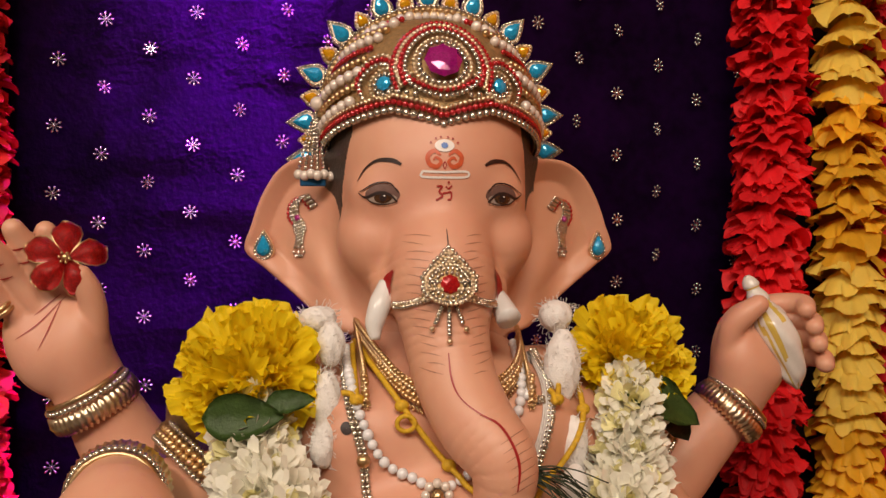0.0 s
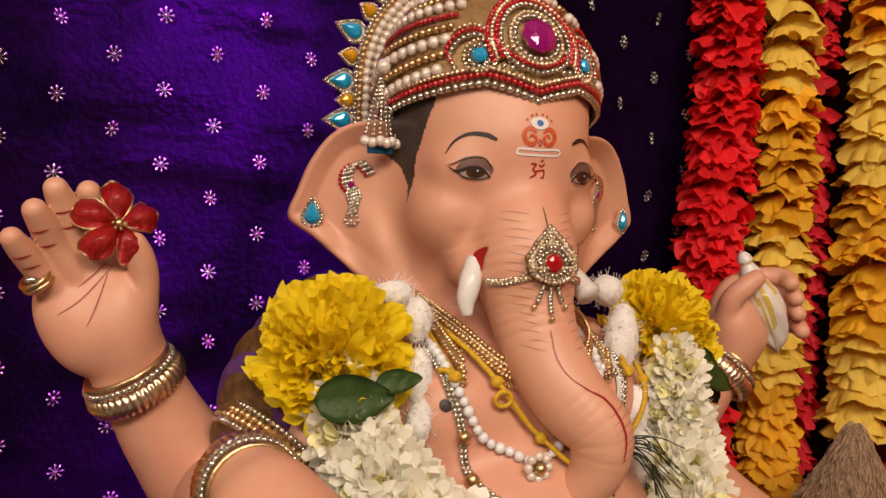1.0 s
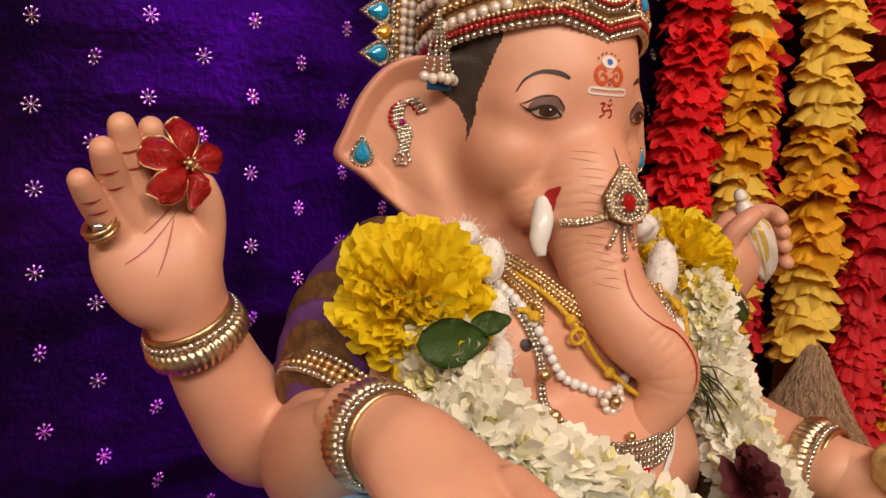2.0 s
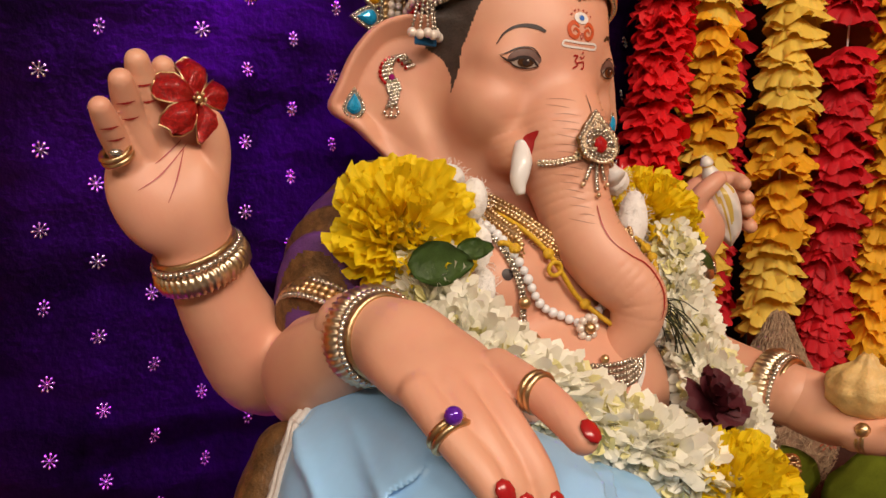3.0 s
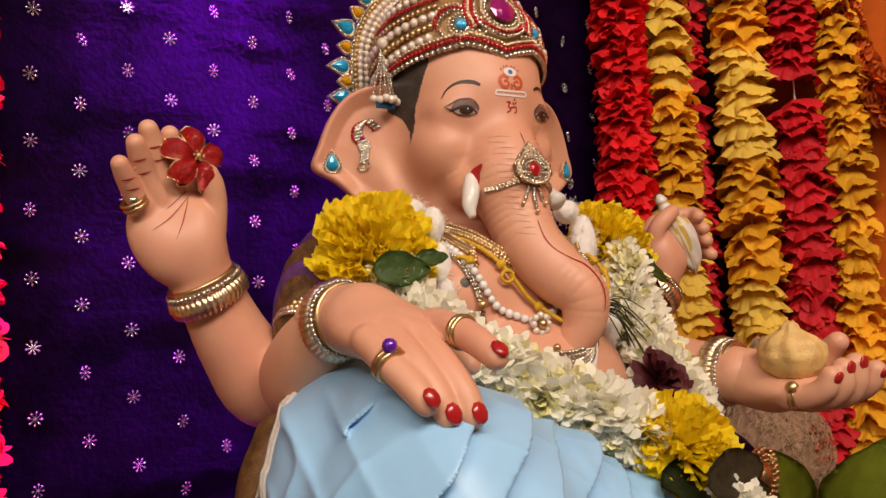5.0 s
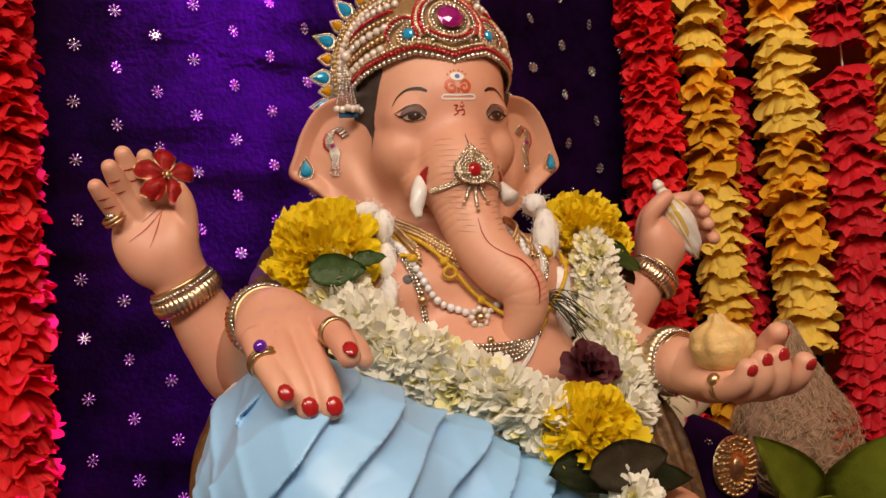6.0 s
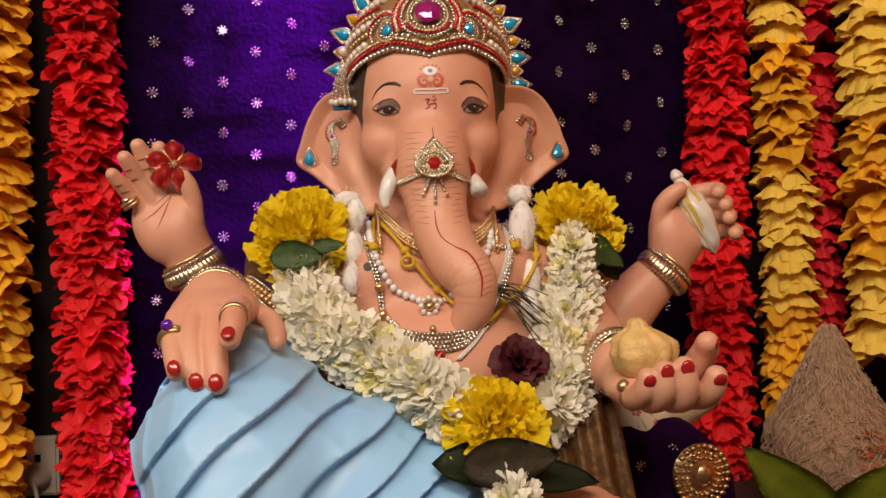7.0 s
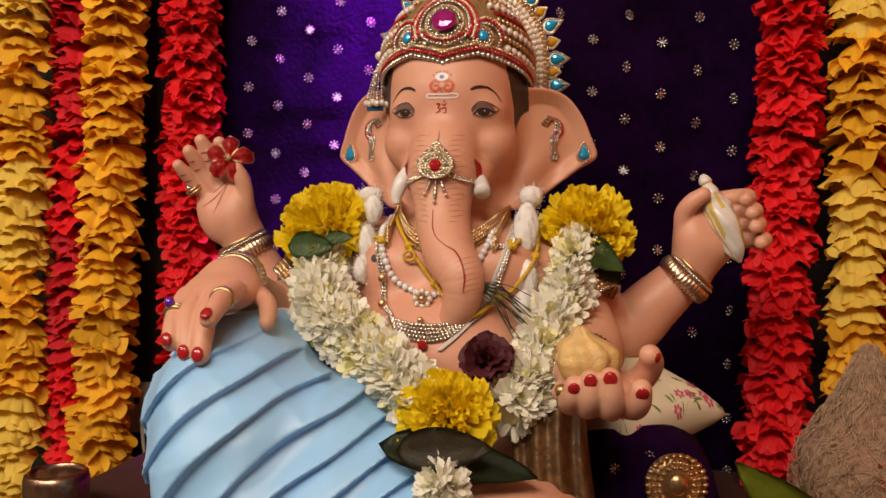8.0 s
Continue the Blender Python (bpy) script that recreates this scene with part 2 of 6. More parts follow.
class Vol:
    """A block of clay: a signed distance on a grid, to which rounded forms are added, and a skin drawn round it."""

    def __init__(self, lo, hi, h):
        self.lo, self.h = np.array(lo, float), h
        self.n = np.ceil((np.array(hi) - self.lo) / h).astype(int) + 1
        self.d = np.full(self.n, 1.0, np.float32)

    def window(self, lo, hi):
        a = np.clip(np.floor((np.array(lo) - self.lo) / self.h).astype(int), 0, self.n - 1)
        b = np.clip(np.ceil((np.array(hi) - self.lo) / self.h).astype(int) + 1, 1, self.n)
        sl = tuple(slice(i, max(i + 1, j)) for i, j in zip(a, b))
        ax = [self.lo[i] + self.h * np.arange(sl[i].start, sl[i].stop, dtype=np.float32) for i in range(3)]
        return sl, np.meshgrid(*ax, indexing="ij")

    def blend(self, sl, e, k, cut=False):
        d = self.d[sl]
        if cut:
            hh = np.clip(0.5 - 0.5 * (d + e) / k, 0, 1)
            self.d[sl] = d * (1 - hh) - e * hh + k * hh * (1 - hh)
        else:
            hh = np.clip(0.5 + 0.5 * (d - e) / k, 0, 1)
            self.d[sl] = d * (1 - hh) + e * hh - k * hh * (1 - hh)

    def limb(self, rows, k=0.008, n=6):
        """A tapering limb: rows of x, y, z, radius."""
        c = spline(rows, n)
        r = c[:, 3].max() + k + 0.004
        sl, (X, Y, Z) = self.window(c[:, :3].min(0) - r, c[:, :3].max(0) + r)
        best = np.full(X.shape, 1.0, np.float32)
        for a, b in zip(c, c[1:]):
            v = b[:3] - a[:3]
            t = np.clip(((X - a[0]) * v[0] + (Y - a[1]) * v[1] + (Z - a[2]) * v[2]) / max(v @ v, 1e-9), 0, 1)
            e = np.sqrt((X - a[0] - t * v[0]) ** 2 + (Y - a[1] - t * v[1]) ** 2 + (Z - a[2] - t * v[2]) ** 2) - (a[3] + t * (b[3] - a[3]))
            best = np.minimum(best, e)
        self.blend(sl, best, k)
        return self

    def egg(self, c, r, k=0.01, turn=(0, 0, 0), cut=False):
        """An ellipsoid of the half axes r, turned by Euler degrees."""
        R = np.array(pose(0, 0, 0, *turn).to_3x3())
        m = max(r) + k + 0.004
        sl, (X, Y, Z) = self.window(np.array(c) - m, np.array(c) + m)
        x, y, z = X - c[0], Y - c[1], Z - c[2]
        q = [(x * R[0, i] + y * R[1, i] + z * R[2, i]) / r[i] for i in range(3)]
        L = np.sqrt(q[0] ** 2 + q[1] ** 2 + q[2] ** 2)
        G = np.sqrt((q[0] / r[0]) ** 2 + (q[1] / r[1]) ** 2 + (q[2] / r[2]) ** 2)
        self.blend(sl, L * (L - 1) / np.maximum(G, 1e-6), k, cut)
        return self

    def shift(self, *by):
        self.lo = self.lo + np.array(by)
        return self

    def skin(self):
        """Vertices and quads of the surface."""
        d, n = self.d, self.n
        d[0], d[-1], d[:, 0], d[:, -1], d[:, :, 0], d[:, :, -1] = 1, 1, 1, 1, 1, 1
        s = d < 0
        c = [s[i:n[0] - 1 + i, j:n[1] - 1 + j, k:n[2] - 1 + k] for i in (0, 1) for j in (0, 1) for k in (0, 1)]
        act = np.argwhere(np.logical_or.reduce(c) & ~np.logical_and.reduce(c))
        idx = -np.ones(n - 1, np.int64)
        idx[tuple(act.T)] = np.arange(len(act))
        acc, cnt = np.zeros((len(act), 3)), np.zeros(len(act))
        for ax in range(3):
            o1, o2 = [q for q in range(3) if q != ax]
            for u in (0, 1):
                for v in (0, 1):
                    a = act.copy()
                    a[:, o1] += u
                    a[:, o2] += v
                    b = a.copy()
                    b[:, ax] += 1
                    va, vb = d[tuple(a.T)], d[tuple(b.T)]
                    hit = (va < 0) != (vb < 0)
                    t = np.where(hit, va / np.where(hit, va - vb, 1), 0)
                    p = a.astype(float)
                    p[:, ax] += t
                    acc[hit] += p[hit]
                    cnt[hit] += 1
        verts = acc / cnt[:, None] * self.h + self.lo
        quads = []
        for ax in range(3):
            o1, o2 = (ax + 1) % 3, (ax + 2) % 3
            lo_s, hi_s = [slice(None)] * 3, [slice(None)] * 3
            lo_s[ax], hi_s[ax] = slice(0, -1), slice(1, None)
            A, B = s[tuple(lo_s)], s[tuple(hi_s)]
            for flip in (False, True):
                e = np.argwhere((A & ~B) if not flip else (~A & B))
                ok = np.all(e[:, [o1, o2]] > 0, axis=1)
                e = e[ok]
                q = []
                for u, v in ((0, 0), (1, 0), (1, 1), (0, 1)):
                    g = e.copy()
                    g[:, o1] -= 1 - u
                    g[:, o2] -= 1 - v
                    q.append(idx[tuple(g.T)])
                q = np.stack(q, 1)
                quads.append(q[:, ::-1] if flip else q)
        return verts, np.vstack(quads)


def mesh_of(name, pieces, materials):
    """One mesh from pieces of (vertices, faces, material numbers)."""
    me = bpy.data.meshes.new(name)
    V, Fc, M, off = [], [], [], 0
    for v, f, m in pieces:
        V.append(np.asarray(v, float).reshape(-1, 3))
        Fc += [[int(i) + off for i in q] for q in f]
        M += list(m) if hasattr(m, "__len__") else [m] * len(f)
        off += len(V[-1])
    me.from_pydata(np.vstack(V).tolist(), [], Fc)
    for mm in materials:
        me.materials.append(mm)
    me.polygons.foreach_set("material_index", np.array(M, np.int32))
    me.polygons.foreach_set("use_smooth", np.ones(len(Fc), bool))
    me.update()
    return me

# ---- the room and the altar ----
BACK = 0.737


def slab(name, lo, hi, material, label, category):
    ob = part(name, (lambda bm: (box(bm, lo, hi), bm)[1])(bmesh.new()), material)
    return tagged(ob, label, category, kind="structure")


slab("floor", (-1.6, -2.0, -0.05), (1.6, 1.2, 0), FLOOR, "plain pale stone floor of the room", "floor")
slab("ceiling", (-1.6, -2.0, 2.7), (1.6, 1.2, 2.75), WALL, "plain painted ceiling above the altar", "ceiling")
slab("wall_north", (-1.6, 1.0, 0), (1.6, 1.1, 2.7), BLACK, "dark wall behind the altar's cloth", "wall")
slab("wall_south", (-1.6, -2.1, 0), (1.6, -2.0, 2.7), WALL, "plain warm painted wall of the room", "wall")
slab("wall_west", (-1.7, -2.0, 0), (-1.6, 1.1, 2.7), WALL, "plain warm painted wall of the room", "wall")
slab("wall_east", (1.6, -2.0, 0), (1.7, 1.1, 2.7), WALL, "plain warm painted wall of the room", "wall")
slab("altar_table", (-0.405, 0.05, 0.0), (0.62, 0.80, 0.75), TABLE, "low altar table covered with dark brown cloth", "table")
slab("side_panel", (-0.75, 0.745, 0.0), (0.615, 0.78, 1.9), BLACK, "dark wooden panel behind the velvet cloth", "panel")
slab("side_curtain", (0.62, 0.05, 0.0), (0.64, 0.745, 1.9), ORANGE, "plain orange cloth hanging beside the altar", "curtain")

# ---- the velvet backdrop with its sequins ----
def velvet_sheet():
    """A hanging velvet cloth with thickness, shallow sags and creases."""
    bm = bmesh.new()
    nx, nz = 90, 100
    x0, x1, z0, z1 = -0.352, 0.36, 0.70, 1.62
    def dep(x, z):
        p = Vector((x * 5, z * 9, 0))
        s = 0.0035 * noise.noise(p) + 0.0016 * noise.noise(Vector((x * 9 + z * 6, z * 34, 3)))
        return s + 0.0015 * math.sin(x * 31 + 1.3 * math.sin(z * 7))
    front = [[bm.verts.new((x0 + (x1 - x0) * i / nx, BACK + dep(x0 + (x1 - x0) * i / nx, z0 + (z1 - z0) * j / nz), z0 + (z1 - z0) * j / nz)) for i in range(nx + 1)] for j in range(nz + 1)]
    for j in range(nz):
        for i in range(nx):
            bm.faces.new((front[j][i], front[j][i + 1], front[j + 1][i + 1], front[j + 1][i]))
    geo = bmesh.ops.solidify(bm, geom=bm.faces[:], thickness=-0.003)
    return smooth(bm)


backdrop = tagged(part("backdrop", velvet_sheet(), VELVET), "indigo velvet cloth with silver flower sequins hanging as backdrop", "backdrop", kind="structure")


def sequin_mesh():
    """A little metal flower: eight domed beads on short stems round a middle bead."""
    bm = bmesh.new()
    for k in range(8):
        t = pose(0, 0, 0, 0, 0, 45 * k)
        ball(bm, t @ Vector((0.0056, 0, 0.0016)), (0.0019, 0.0013, 0.0010), 0, 7, 4, t)
        v = [bm.verts.new(t @ Vector(p)) for p in ((0.001, -0.0005, 0.0014), (0.0042, -0.0004, 0.0014), (0.0042, 0.0004, 0.0014), (0.001, 0.0005, 0.0014))]
        bm.faces.new(v)
    ball(bm, (0, 0, 0.0020), (0.0017, 0.0017, 0.0012), 0, 8, 5)
    me = bpy.data.meshes.new("sequin")
    bm.to_mesh(me)
    bm.free()
    me.materials.append(SILVER)
    return me


def sequin_place(i, j):
    """Where the stretched cloth carries the sequin of column i and row j."""
    x = 0.0490 + 0.03933 * i - 0.00203 * j + 0.000164 * i * j + 0.000209 * j * j + 4e-6 * i ** 3 + 5e-6 * i * i * j - 1.8e-5 * i * j * j
    z = 0.7700 - 0.00166 * i + 0.0618 * j - 0.000268 * i * i + 5.7e-5 * i * j - 8.6e-5 * j * j + 1.3e-5 * i ** 3
    return x, z


SEQUIN = sequin_mesh()
rng = random.Random(3)
for i in range(-10, 9):
    for j in range(-1, 14):
        x, z = sequin_place(i, j + (0.5 if i % 2 else 0))
        if -0.345 < x < 0.352 and 0.74 < z < 1.55:
            ob = new("sequin", SEQUIN)
            ob.parent = backdrop
            ob.matrix_basis = pose(x + rng.uniform(-0.001, 0.001), BACK - 0.0075, z + rng.uniform(-0.001, 0.001), 90 + rng.uniform(-16, 16), rng.uniform(-16, 16), rng.uniform(0, 45)) @ Matrix.Diagonal((0.95, 0.95, 1, 1))

# ---- the statue ----
# each block: rounded forms blended, in metres
head = Vol((-0.145, 0.365, 0.935), (0.145, 0.60, 1.225), 0.00135)
head.egg((0, 0.517, 1.135), (0.063, 0.075, 0.075), 0.004)
head.egg((0, 0.4855, 1.154), (0.044, 0.041, 0.031), 0.02)
head.egg((0, 0.517, 1.178), (0.0665, 0.0690, 0.060), 0.012)
for sx in (-1, 1):
    head.egg((sx * 0.0325, 0.491, 1.102), (0.0245, 0.033, 0.028), 0.010)
    head.egg((sx * 0.0395, 0.483, 1.106), (0.0205, 0.026, 0.021), 0.008)
    head.egg((sx * 0.034, 0.470, 1.132), (0.017, 0.017, 0.013), 0.012)
    head.egg((sx * 0.030, 0.466, 1.076), (0.011, 0.018, 0.014), 0.008)
head.limb([(0, 0.53, 1.10, 0.046), (0, 0.525, 1.05, 0.051), (0, 0.52, 1.0, 0.056)], 0.02)
TRUNK = [(0, 0.480, 1.142, 0.0270), (0, 0.465, 1.112, 0.0275), (0, 0.453, 1.082, 0.0315), (0.001, 0.445, 1.055, 0.0255), (0.005, 0.433, 1.028, 0.0230),
         (0.014, 0.417, 1.006, 0.0215), (0.026, 0.404, 0.989, 0.0185), (0.026, 0.404, 0.970, 0.0155), (0.019, 0.408, 0.955, 0.0125)]
head.limb(TRUNK, 0.007, 8)


def ear(vol, sx):
    """A broad thin ear, dished, that stands off the head and leans back."""
    sl, (X, Y, Z) = vol.window((-0.142, 0.46, 1.040), (-0.03, 0.59, 1.175)) if sx < 0 else vol.window((0.03, 0.46, 1.040), (0.144, 0.59, 1.175))
    u, w = 0.05 + (np.abs(X) - 0.05) / (0.945 if sx < 0 else 1.065), Z
    pts = np.array([(0.045, 1.138), (0.062, 1.156), (0.083, 1.160), (0.101, 1.153), (0.114, 1.136), (0.122, 1.116), (0.127, 1.099), (0.112, 1.087),
                    (0.096, 1.074), (0.078, 1.059), (0.058, 1.047), (0.040, 1.060)])
    ring = spline(np.vstack([pts, pts[:1]]), 4)[:-1]
    pts = ring
    dist, inside = np.full(u.shape, 1.0, np.float32), np.zeros(u.shape, bool)
    for a, b in zip(pts, np.roll(pts, -1, 0)):
        e = b - a
        t = np.clip(((u - a[0]) * e[0] + (w - a[1]) * e[1]) / (e @ e), 0, 1)
        dist = np.minimum(dist, np.hypot(u - a[0] - t * e[0], w - a[1] - t * e[1]))
        inside ^= ((a[1] > w) != (b[1] > w)) & (u < (b[0] - a[0]) * (w - a[1]) / (b[1] - a[1] + 1e-12) + a[0])
    flat2 = np.where(inside, -dist, dist)
    rim = np.clip(1 + flat2 / 0.014, 0, 1)
    fold = 0.0034 * np.sin((u * 0.9 + (1.16 - w) * 0.35) * 190) * np.clip((1.115 - w) / 0.03, 0, 1)
    ymid = 0.502 + (u - 0.05) * 0.60 - 0.009 * rim * np.clip((w - 1.080) / 0.02, 0, 1) + fold + 0.004 * np.clip(1 - rim, 0, 1)
    q = np.stack([np.maximum(flat2 + 0.003, 0), np.maximum(np.abs(Y - ymid) * 0.876 - 0.0015, 0)])
    e = np.hypot(q[0], q[1]) + np.minimum(np.maximum(flat2 + 0.003, np.abs(Y - ymid) * 0.876 - 0.0015), 0) - 0.003
    vol.blend(sl, e.astype(np.float32), 0.012)


ear(head, -1)
ear(head, 1)
# fine creases across the front of the trunk
tl = spline(TRUNK, 8)
sl, (X, Y, Z) = head.window((-0.045, 0.37, 0.955), (0.06, 0.47, 1.10))
best, along = np.full(X.shape, 1.0, np.float32), np.zeros(X.shape, np.float32)
run = 0.0
for a, b in zip(tl, tl[1:]):
    v = b[:3] - a[:3]
    L = math.sqrt(v @ v)
    t = np.clip(((X - a[0]) * v[0] + (Y - a[1]) * v[1] + (Z - a[2]) * v[2]) / (L * L), 0, 1)
    e = np.sqrt((X - a[0] - t * v[0]) ** 2 + (Y - a[1] - t * v[1]) ** 2 + (Z - a[2] - t * v[2]) ** 2)
    near = e < best
    best, along = np.where(near, e, best), np.where(near, run + t * L, along)
    run += L
wave = np.sin(along * 2 * math.pi / 0.0062 + 1.5 * np.sin(along * 190)) 
mask = np.clip((along - 0.045) / 0.012, 0, 1) * np.clip((0.128 - along) / 0.012, 0, 1) + np.clip((along - 0.150) / 0.008, 0, 1) * np.clip((0.20 - along) / 0.012, 0, 1)
head.d[sl] += (0.00042 * np.maximum(wave, 0) ** 3 * mask * (best < 0.045)).astype(np.float32)

body = Vol((-0.26, 0.27, 0.74), (0.27, 0.60, 1.06), 0.0024)
body.egg((0, 0.500, 0.985), (0.092, 0.062, 0.062), 0.01)
body.egg((0, 0.470, 0.915), (0.100, 0.085, 0.070), 0.03)
body.egg((-0.042, 0.462, 0.995), (0.042, 0.034, 0.030), 0.02).egg((0.042, 0.462, 0.995), (0.042, 0.034, 0.030), 0.02)
body.egg((0, 0.50, 0.82), (0.13, 0.09, 0.08), 0.03)
body.limb([(0, 0.52, 0.99, 0.05), (0, 0.52, 1.05, 0.045)], 0.02)
# arms
body.limb([(-0.075, 0.51, 1.005, 0.036), (-0.125, 0.525, 0.965, 0.033), (-0.165, 0.528, 0.935, 0.031), (-0.190, 0.523, 0.965, 0.027), (-0.210, 0.517, 1.005, 0.022), (-0.214, 0.515, 1.016, 0.021)], 0.012)
body.limb([(0.075, 0.51, 1.0, 0.036), (0.120, 0.520, 0.960, 0.032), (0.158, 0.526, 0.938, 0.029), (0.186, 0.527, 0.962, 0.0255), (0.214, 0.528, 0.990, 0.0205), (0.219, 0.528, 0.998, 0.020)], 0.012)
body.limb([(-0.085, 0.49, 0.99, 0.036), (-0.130, 0.485, 0.955, 0.034), (-0.160, 0.462, 0.945, 0.032), (-0.168, 0.430, 0.962, 0.0255), (-0.165, 0.400, 0.980, 0.0195)], 0.012)
body.limb([(0.085, 0.49, 0.985, 0.036), (0.115, 0.475, 0.950, 0.032), (0.128, 0.440, 0.928, 0.029), (0.125, 0.400, 0.925, 0.025), (0.123, 0.355, 0.926, 0.020)], 0.012)
# the folded leg with its foot
body.limb([(0.06, 0.45, 0.82, 0.05), (0.095, 0.38, 0.805, 0.04), (0.085, 0.335, 0.813, 0.036), (0.045, 0.315, 0.818, 0.028), (0.0, 0.305, 0.812, 0.022)], 0.02)

hands_up = Vol((-0.295, 0.455, 0.995), (-0.17, 0.54, 1.135), 0.0014)


def finger(vol, rows, r, k=0.0018):
    vol.limb([(*p, r * s) for p, s in zip(rows, (1.12, 1.0, 0.95, 0.80))], k)


PALM_L = (-0.234, 0.503, 1.048)
hands_up.limb([(-0.213, 0.509, 1.0, 0.021), (-0.216, 0.508, 1.018, 0.022), (-0.226, 0.504, 1.035, 0.022)], 0.01)
hands_up.egg(PALM_L, (0.029, 0.014, 0.033), 0.012, (0, -20, -2))
hands_up.egg((-0.217, 0.496, 1.042), (0.012, 0.013, 0.024), 0.012, (0, 0, 0))
hands_up.egg((-0.243, 0.499, 1.036), (0.012, 0.012, 0.022), 0.012, (0, -20, 0))
finger(hands_up, [(-0.250, 0.498, 1.058), (-0.260, 0.490, 1.070), (-0.266, 0.482, 1.080), (-0.270, 0.476, 1.087)], 0.0070)
finger(hands_up, [(-0.243, 0.498, 1.066), (-0.252, 0.492, 1.082), (-0.257, 0.484, 1.094), (-0.260, 0.478, 1.101)], 0.0076)
finger(hands_up, [(-0.234, 0.501, 1.072), (-0.242, 0.496, 1.090), (-0.248, 0.490, 1.104), (-0.251, 0.485, 1.112)], 0.0078)
finger(hands_up, [(-0.222, 0.503, 1.073), (-0.228, 0.502, 1.090), (-0.233, 0.498, 1.104), (-0.236, 0.494, 1.111)], 0.0076)
finger(hands_up, [(-0.209, 0.497, 1.048), (-0.208, 0.493, 1.064), (-0.210, 0.489, 1.076), (-0.213, 0.486, 1.084)], 0.0080)

hand_shell = Vol((0.185, 0.46, 0.97), (0.295, 0.56, 1.09), 0.0014)
hand_shell.limb([(0.213, 0.517, 0.982, 0.020), (0.219, 0.515, 0.998, 0.021), (0.228, 0.513, 1.015, 0.022)], 0.01)
hand_shell.egg((0.234, 0.519, 1.032), (0.030, 0.017, 0.032), 0.012, (0, 15, 8))
hand_shell.egg((0.216, 0.505, 1.022), (0.014, 0.015, 0.024), 0.012)
finger(hand_shell, [(0.210, 0.506, 1.030), (0.209, 0.500, 1.045), (0.215, 0.495, 1.055), (0.224, 0.493, 1.062)], 0.0085)
for i, (dz, dx) in enumerate(((0.058, -0.006), (0.046, 0.000), (0.034, 0.003), (0.020, 0.008))):
    finger(hand_shell, [(0.245 + dx * 0.6, 0.522, 1.000 + dz), (0.262 + dx, 0.516, 1.003 + dz), (0.270 + dx, 0.505, 1.003 + dz), (0.266 + dx, 0.494, 1.000 + dz)], 0.0076)

hand_knee = Vol((-0.205, 0.255, 0.915), (-0.085, 0.43, 1.015), 0.0014)
hand_knee.limb([(-0.166, 0.410, 0.982, 0.0195), (-0.164, 0.390, 0.984, 0.0190), (-0.160, 0.370, 0.983, 0.0205)], 0.01)
hand_knee.egg((-0.156, 0.350, 0.977), (0.0295, 0.035, 0.016), 0.012, (14, 0, 0))
finger(hand_knee, [(-0.175, 0.330, 0.973), (-0.173, 0.312, 0.963), (-0.168, 0.297, 0.952), (-0.165, 0.289, 0.944)], 0.0076)
finger(hand_knee, [(-0.163, 0.326, 0.973), (-0.161, 0.308, 0.962), (-0.156, 0.296, 0.948), (-0.153, 0.290, 0.937)], 0.0082)
finger(hand_knee, [(-0.149, 0.325, 0.973), (-0.147, 0.307, 0.962), (-0.143, 0.294, 0.948), (-0.141, 0.287, 0.936)], 0.0082)
finger(hand_knee, [(-0.136, 0.330, 0.979), (-0.134, 0.310, 0.976), (-0.132, 0.293, 0.970), (-0.131, 0.280, 0.963)], 0.0080)
finger(hand_knee, [(-0.134, 0.366, 0.974), (-0.120, 0.352, 0.969), (-0.114, 0.342, 0.962), (-0.112, 0.335, 0.955)], 0.0072)

hand_sweet = Vol((0.09, 0.26, 0.885), (0.205, 0.40, 0.975), 0.0014)
hand_sweet.limb([(0.123, 0.372, 0.927, 0.019), (0.126, 0.352, 0.925, 0.020), (0.132, 0.335, 0.922, 0.020)], 0.01)
hand_sweet.egg((0.135, 0.320, 0.917), (0.031, 0.033, 0.013), 0.012, (-4, 0, 0))
finger(hand_sweet, [(0.117, 0.310, 0.914), (0.117, 0.294, 0.916), (0.119, 0.284, 0.922), (0.120, 0.280, 0.930)], 0.0078)
finger(hand_sweet, [(0.128, 0.302, 0.913), (0.129, 0.288, 0.916), (0.130, 0.280, 0.924), (0.130, 0.278, 0.934)], 0.0084)
finger(hand_sweet, [(0.142, 0.301, 0.913), (0.143, 0.286, 0.916), (0.143, 0.279, 0.925), (0.142, 0.277, 0.936)], 0.0086)
finger(hand_sweet, [(0.154, 0.304, 0.914), (0.158, 0.290, 0.916), (0.160, 0.281, 0.922), (0.161, 0.276, 0.930)], 0.0084)
finger(hand_sweet, [(0.155, 0.330, 0.920), (0.165, 0.322, 0.930), (0.169, 0.314, 0.940), (0.168, 0.306, 0.947)], 0.0090)

hands_up.shift(0, 0.007, 0)
hand_shell.shift(0.001, 0.012, 0)
STATUE_MATS = [SKIN, HAIR, PINK, INK, LID, EYE_WHITE, IRIS, CREASE_SHADE, NAIL, RED_LINE, ORANGE_MARK, WHITE_MARK, BLUE_MARK, TUSK]


